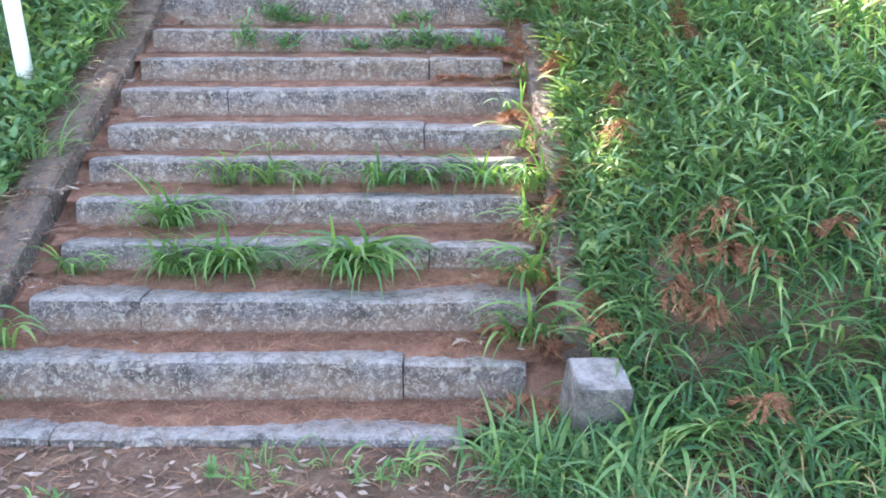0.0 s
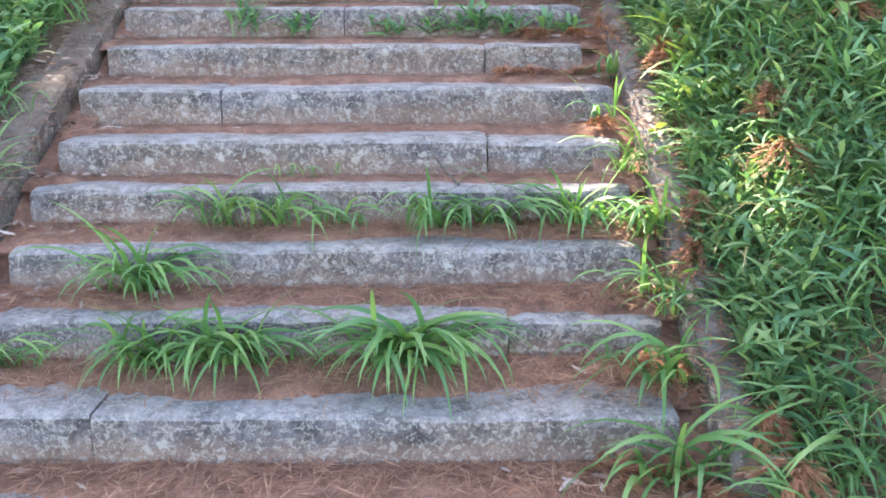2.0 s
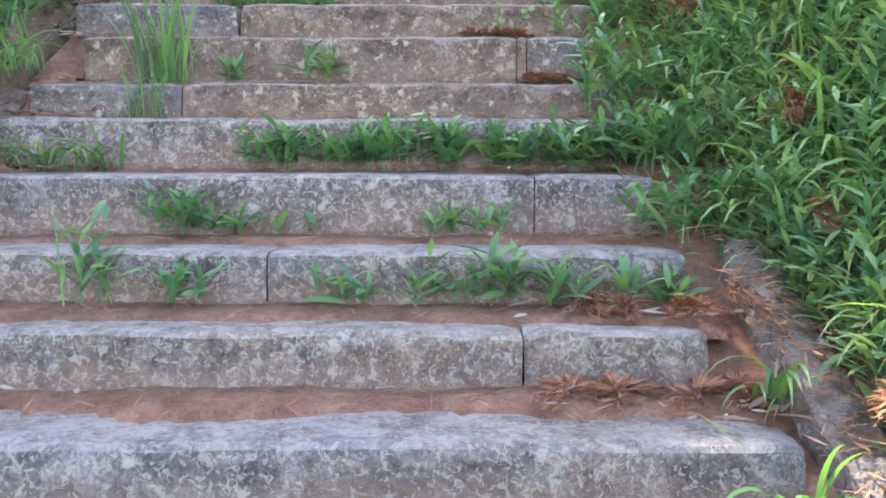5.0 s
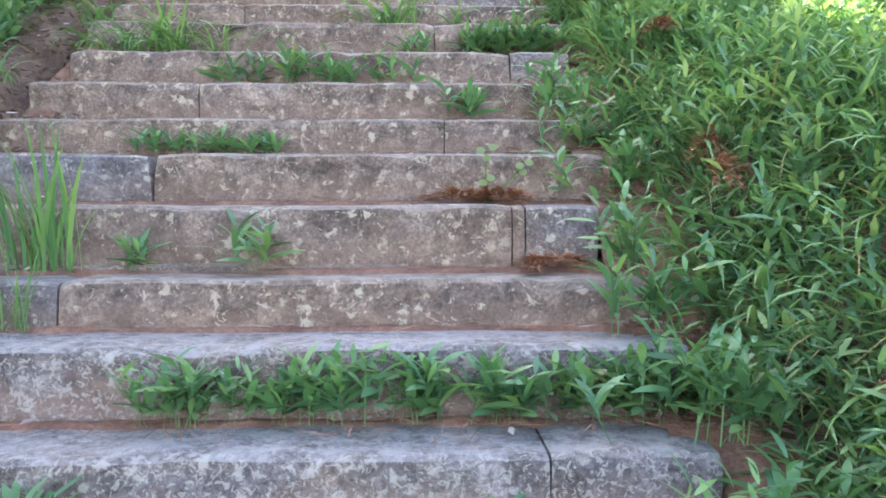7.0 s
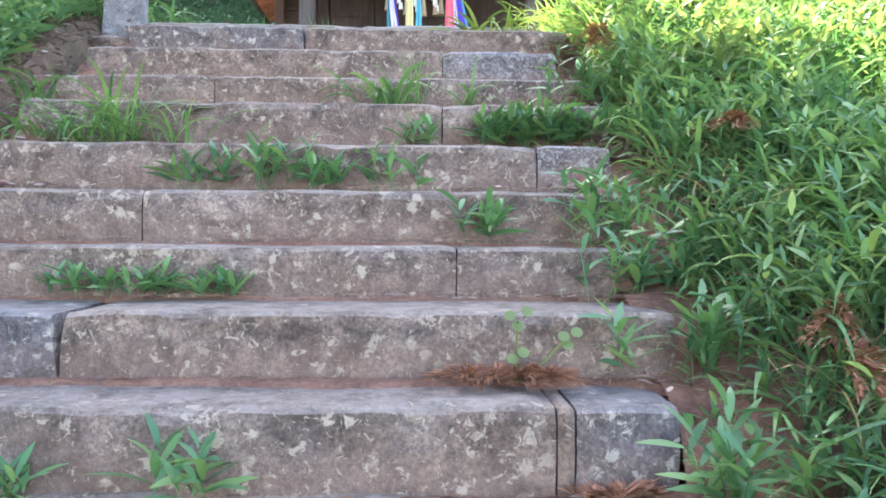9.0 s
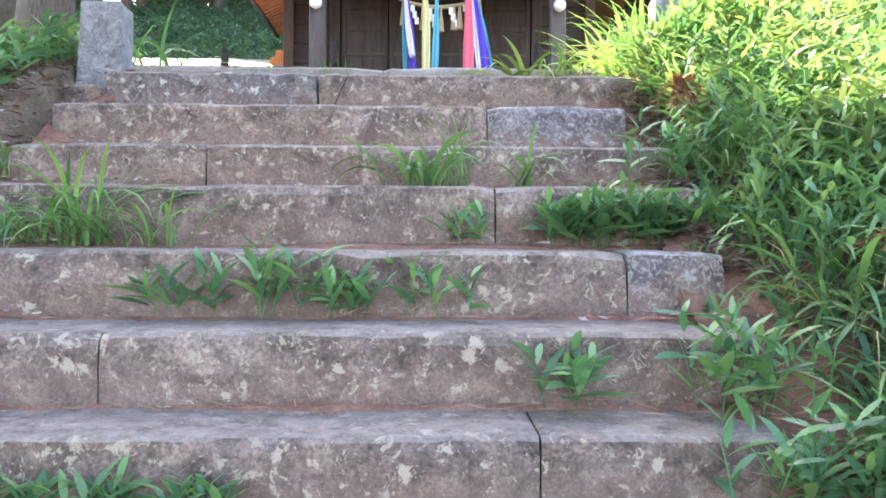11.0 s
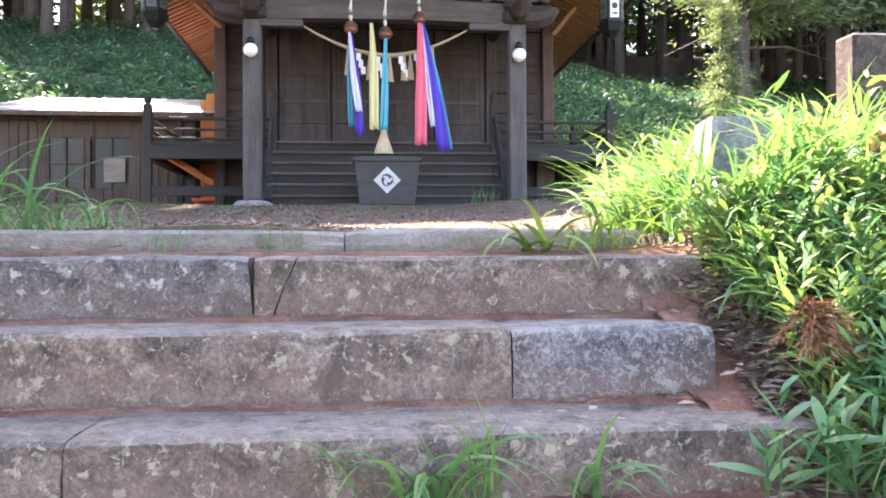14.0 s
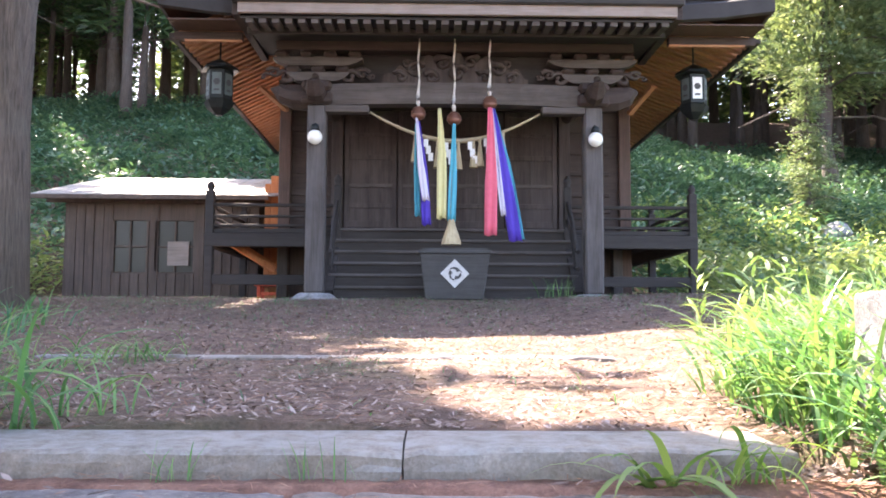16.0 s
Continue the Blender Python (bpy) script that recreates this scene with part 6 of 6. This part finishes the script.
LONG = "tuft of long arching green grass on a stone tread"
for x, y, n, l in ((-1.28, 3.80, 44, 0.38), (-1.62, 3.52, 22, 0.28), (-1.16, 3.53, 40, 0.34), (-0.92, 3.53, 46, 0.38), (-0.70, 3.54, 10, 0.28), (-0.37, 3.52, 64, 0.44),
                   (-1.04, 4.08, 16, 0.32), (-0.86, 4.08, 16, 0.34), (-0.64, 4.09, 14, 0.30), (-0.27, 4.07, 24, 0.34), (-0.08, 4.08, 22, 0.34), (0.20, 4.08, 26, 0.36)):
    tuft(x, y, n, l, P_LONG, LONG)
for x, y, n, l in ((-0.76, 4.31, 7, 0.15), (-1.66, 5.95, 22, 0.26), (-1.44, 5.96, 12, 0.24), (0.32, 3.55, 12, 0.20), (0.46, 4.3, 20, 0.32), (0.44, 4.05, 18, 0.30), (0.47, 3.75, 14, 0.32), (0.42, 4.62, 12, 0.26), (0.45, 3.4, 18, 0.42), (0.40, 3.12, 22, 0.46), (0.50, 4.9, 10, 0.3), (0.52, 3.95, 18, 0.36), (0.50, 3.6, 16, 0.34), (-1.78, 3.1, 16, 0.36), (-1.95, 2.9, 20, 0.40)):
    tuft(x, y, n, l, P_LONG, "small tuft of green grass on a stone tread", spread=0.06)
tuft(-1.36, 6.47, 26, 0.42, P_LONG, "tall upright tuft of green grass on a stone tread", "upright", 0.05)
tuft(-1.36, 6.23, 14, 0.24, P_LONG, "small upright tuft of green grass on a stone tread", "upright", 0.05)
for x, n, l in ((-1.75, 20, 0.32), (-1.60, 26, 0.36), (-1.42, 30, 0.40), (-1.24, 14, 0.30)):
    tuft(x, 8.08, n, l, P_LONG, LONG, "fine", 0.06)
tuft(-0.40, 8.38, 18, 0.32, P_LONG, LONG)
tuft(-0.30, 8.38, 12, 0.30, P_LONG, LONG, "upright", 0.04)
tuft(-0.05, 8.40, 8, 0.26, P_LONG, "small tuft of green grass on a stone tread", spread=0.03)
tuft(-1.92, 8.38, 14, 0.30, P_LONG, LONG)
tuft(0.02, 9.33, 8, 0.36, P_SUNNY, "tuft of broad bright grass blades on the top tread", "broad", 0.06)
tuft(0.26, 9.33, 14, 0.30, P_SUNNY, "tuft of bright grass blades on the top tread", "arch", 0.06)
for x in (-1.15, -0.78):
    tuft(x, 9.36, 9, 0.12, P_LONG, "small sprout of grass at the foot of the slab", "upright", 0.04)
for x, y, n, l in ((-2.75, 10.1, 26, 0.46), (-2.45, 10.3, 22, 0.40), (-2.9, 10.6, 24, 0.44), (-2.2, 9.75, 16, 0.28)):
    tuft(x, y, n, l, P_LONG, "tuft of arching grass at the edge of the terrace", "fine", 0.09, float(height(x, y)), False)
tuft(1.02, 17.35, 26, 0.30, P_LONG, "tuft of fine grass before a porch pillar", "upright", 0.12, float(height(1.02, 17.35)), False)

LEAFY = "leafy green weed with pointed leaves on a stone tread"
for x, y, n, h in ((-1.20, 5.29, 7, 0.22), (-1.10, 5.66, 8, 0.13), (-0.98, 5.28, 4, 0.11), (-0.96, 5.66, 4, 0.07), (-0.70, 5.66, 3, 0.05), (-0.30, 5.66, 4, 0.07), (-0.18, 5.66, 4, 0.08),
                   (-0.45, 5.29, 5, 0.09), (-0.32, 5.29, 4, 0.08), (-0.14, 5.29, 8, 0.14), (0.0, 5.29, 7, 0.11), (0.24, 5.29, 7, 0.10),
                   (-0.72, 6.47, 5, 0.12), (-1.04, 6.47, 4, 0.08), (-1.22, 7.13, 4, 0.08), (-1.08, 7.13, 9, 0.07), (-0.94, 7.13, 5, 0.05), (-0.82, 7.13, 4, 0.04),
                   (-0.08, 7.42, 6, 0.14), (-1.03, 7.74, 7, 0.12), (-0.73, 7.74, 9, 0.19), (-0.58, 7.74, 6, 0.11), (-0.38, 7.74, 5, 0.15), (-0.28, 8.08, 4, 0.12)):
    weed(x, y, n, h, LEAFY, 7, 0.085 if h < 0.1 else 0.10)
for x in np.arange(-0.85, 0.42, 0.105):
    weed(x, 5.945, 9, 0.10 + 0.06 * abs(math.sin(5 * x)), "dense dark leafy weeds filling the back of a tread", 7, 0.092, 0.02)
for x in np.arange(0.03, 0.52, 0.08):
    weed(x, 8.08, 10, 0.13 + 0.04 * abs(math.sin(7 * x)), "dense dark leafy weeds filling the back of a tread", 7, 0.10, 0.02)
for x, y in ((0.36, 6.1), (0.40, 6.35), (0.36, 7.1), (0.38, 7.35), (0.43, 5.75), (0.45, 5.5), (0.42, 6.75), (0.48, 8.3), (0.36, 5.9)):
    weed(x, y, 14, 0.22, "bushy leafy weed spilling over the step ends", 9, 0.098, 0.022, 0.08)
for x, y in ((-0.74, 2.50), (-0.60, 2.44), (-1.25, 2.30), (-1.95, 2.55), (-1.72, 2.40), (-0.25, 2.48)):
    weed(x, y, 4, 0.06, "low leafy weed on the earth below the steps", 6, 0.06, 0.02, 0.06, P_LONG, float(height(x, y)))
# clover-like sprig with round leaves
cl = thing("clover_sprig", (-0.03, 6.77, 2.30), "sprig of round bright green leaves hanging over a step", "weed")
for dx, dz in ((-0.02, 0.17), (0.02, 0.18), (0.0, 0.145), (0.11, 0.12), (0.14, 0.13), (0.12, 0.10), (-0.01, 0.065), (0.015, 0.08)):
    b = lathe([(0.003, 0.0), (0.012, 0.002), (0.015, 0.004), (0.002, 0.005)], (0, 0, 0), 9)
    bmesh.ops.transform(b, matrix=Matrix.Translation((-0.03 + dx, 6.74 - 0.2 * dz, 2.30 + dz)) @ Matrix.Rotation(0.9, 4, "X"), verts=b.verts)
    part("leaf", b, G_BUSH, cl)
part("stem", tube([(-0.03, 6.77, 2.30), (-0.03, 6.74, 2.37), (-0.03, 6.71, 2.46)], 0.003, 5), G_BUSH, cl)
part("stem", tube([(-0.03, 6.77, 2.30), (0.04, 6.74, 2.36), (0.09, 6.72, 2.42)], 0.003, 5), G_BUSH, cl)


def sprig(x, y, z, cords=8, size=0.15, lift=0.05, fall=-1.57, spread=1.1, label="dead orange-brown cedar sprig lying in the grass"):
    """A fallen cedar sprig: drooping cord-like shoots from one twig, each clad in short scale needles."""
    sets = []
    for _ in range(cords):
        a, l, n = fall + rng.normal(0, spread), size * rng.uniform(0.6, 1.1), 60
        t = np.sort(rng.uniform(0.02, 1, n))
        curl = a + 0.7 * rng.uniform(-1, 1) * t
        base = np.stack([l * t * np.cos(curl), l * t * np.sin(curl), 0.012 + lift * (0.75 + 0.6 * t - 1.35 * t**2.2) * rng.uniform(0.5, 1.3) + rng.normal(0, 0.003, n)], -1)
        sets.append(ribbons(base + rng.normal(0, 0.004, (n, 3)), curl + rng.normal(0, 0.22, n), rng.uniform(0.020, 0.042, n), 0.0045, 1.15 + 0.7 * t * min(1, lift / 0.05) + rng.normal(0, 0.25, n), 0.2, 2, "leaf"))
    v, q = merge(*sets)
    v[:, 2] = np.maximum(v[:, 2], 0.002 if lift < 0.06 else -0.12)
    ob = new("cedar_sprig", quick_mesh("cedar_sprig", v, q, G_DEAD))
    ob.location = (x, y, z)
    return tagged(ob, label, "dead sprig", "dead cedar sprigs")


for x, y, dz in ((0.88, 4.09, 0.16), (0.84, 3.84, 0.14), (1.16, 4.27, 0.15), (1.20, 4.5, 0.15), (1.05, 3.07, 0.14), (1.17, 2.91, 0.13), (0.87, 2.95, 0.12), (0.97, 2.84, 0.10), (1.05, 2.95, 0.11), (0.93, 3.02, 0.13),
                 (0.59, 3.14, 0.13), (0.62, 3.0, 0.10), (1.08, 2.53, 0.12), (0.60, 3.87, 0.10), (0.58, 3.76, 0.08), (0.68, 4.74, 0.10), (1.49, 2.98, 0.14), (0.62, 4.62, 0.10), (0.64, 4.72, 0.10), (0.66, 5.22, 0.12), (0.75, 5.6, 0.14),
                 (0.66, 6.56, 0.13), (0.62, 6.43, 0.12), (0.77, 7.46, 0.14), (1.3, 6.3, 0.15), (1.9, 7.0, 0.15), (1.6, 5.3, 0.16), (1.2, 9.2, 0.25), (1.05, 11.2, 0.10), (1.75, 3.4, 0.15)):
    sprig(x, y, float(height(x, y)) + dz * rng.uniform(0.45, 0.95), int(rng.integers(7, 15)), rng.uniform(0.07, 0.12), rng.uniform(0.05, 0.11), rng.uniform(-2.6, -0.5), 0.75)
for x, y in ((0.20, 5.22), (0.34, 5.2), (0.10, 5.25), (0.12, 4.93), (0.30, 4.92), (0.40, 4.95), (0.02, 4.94), (0.36, 3.14), (0.40, 2.85), (0.30, 2.88), (0.42, 3.05), (0.35, 4.55), (0.22, 3.16), (0.33, 3.50), (0.40, 3.44), (-0.14, 6.74), (-0.02, 6.75), (-0.08, 6.73), (0.04, 6.74), (0.10, 6.44), (0.16, 6.45)):
    sprig(x, y, float(step_top(x, y)), 7, 0.10, 0.022, 0.0, 1.6, "dead orange-brown cedar sprig lying on a tread")
sprig(0.55, 8.56, 3.50, 20, 0.12, 0.11, -1.57, 0.6, "rust-brown cedar sprig hanging beside the steps")
sprig(0.44, 5.18, 1.42, 6, 0.20, 0.09, -1.4, 0.2, "rust-brown cedar sprig hanging beside the steps")
tw = thing("twig", (-0.28, 4.3, 1.0), "thin bare grey twig leaning on a step", "twig")
part("twig", tube([(-0.20, 4.16, 0.985), (-0.25, 4.22, 1.02), (-0.30, 4.30, 1.075), (-0.335, 4.385, 1.122)], [0.005, 0.005, 0.004, 0.003], 6), M_BARK, tw)
tw = thing("twig", (-1.1, 2.55, 0.15), "thin curved twig on the earth", "twig")
part("twig", tube([(-1.45, 2.5, 0.155), (-1.2, 2.62, 0.17), (-0.9, 2.66, 0.165), (-0.75, 2.62, 0.16)], [0.006, 0.006, 0.005, 0.003], 6), M_BARK, tw)

LIGHT_WEED = "bright green weed with broad leaves beside the kerb"
for x, y, n, h in ((0.72, 4.55, 7, 0.20), (0.78, 4.30, 6, 0.18), (0.70, 4.85, 5, 0.16), (0.57, 4.42, 3, 0.10)):
    weed(x, y, n, h, LIGHT_WEED, 7, 0.13, 0.03, 0.05, P_SUNNY, float(height(x, y)))
for x, y, n, l in ((0.30, 2.52, 18, 0.34), (0.50, 2.50, 22, 0.36), (0.72, 2.56, 24, 0.38), (0.16, 2.62, 12, 0.26), (0.62, 2.42, 20, 0.34), (-0.62, 2.60, 10, 0.14), (-0.40, 2.58, 10, 0.16), (-0.12, 2.55, 12, 0.22)):
    tuft(x, y, n, l, P_LONG, "tuft of arching green grass at the foot of the steps", "arch", 0.07, float(height(x, y)), False)
for x, y, n, l in ((-1.92, 3.3, 16, 0.30), (-2.02, 4.1, 20, 0.34), (-2.05, 4.5, 18, 0.30), (-2.0, 5.2, 18, 0.30), (-1.95, 5.8, 20, 0.32), (-1.9, 6.3, 22, 0.34), (-1.95, 6.9, 22, 0.32), (-1.98, 7.4, 18, 0.28)):
    tuft(x, y, n, l, P_LONG, "tuft of arching grass hanging over the kerb", "fine", 0.07, float(np.interp(y, STEP_Y, STEP_Z)) + 0.02, False)
for x, y, n, l in ((-1.72, 9.76, 14, 0.50), (-1.98, 9.80, 14, 0.54), (-1.62, 10.0, 10, 0.36), (-2.2, 10.0, 14, 0.5)):
    tuft(x, y, n, l, P_LONG, "tuft of tall arching grass beside the top slab", "fine", 0.07, float(height(x, y)), False)
for k in range(14):
    x, y = rng.uniform(0.62, 1.0), rng.uniform(8.2, 9.4)
    b = lathe([(0.010, -0.012), (0.024, -0.004), (0.026, 0.006), (0.014, 0.018)], (x, y, float(height(x, y)) + 0.01), 7)
    solid("pebble", roughen(b, 0.008, 30, k), M_STONE_BROWN, "small brown stone on the soil bank", "pebble", "pebbles on the bank")
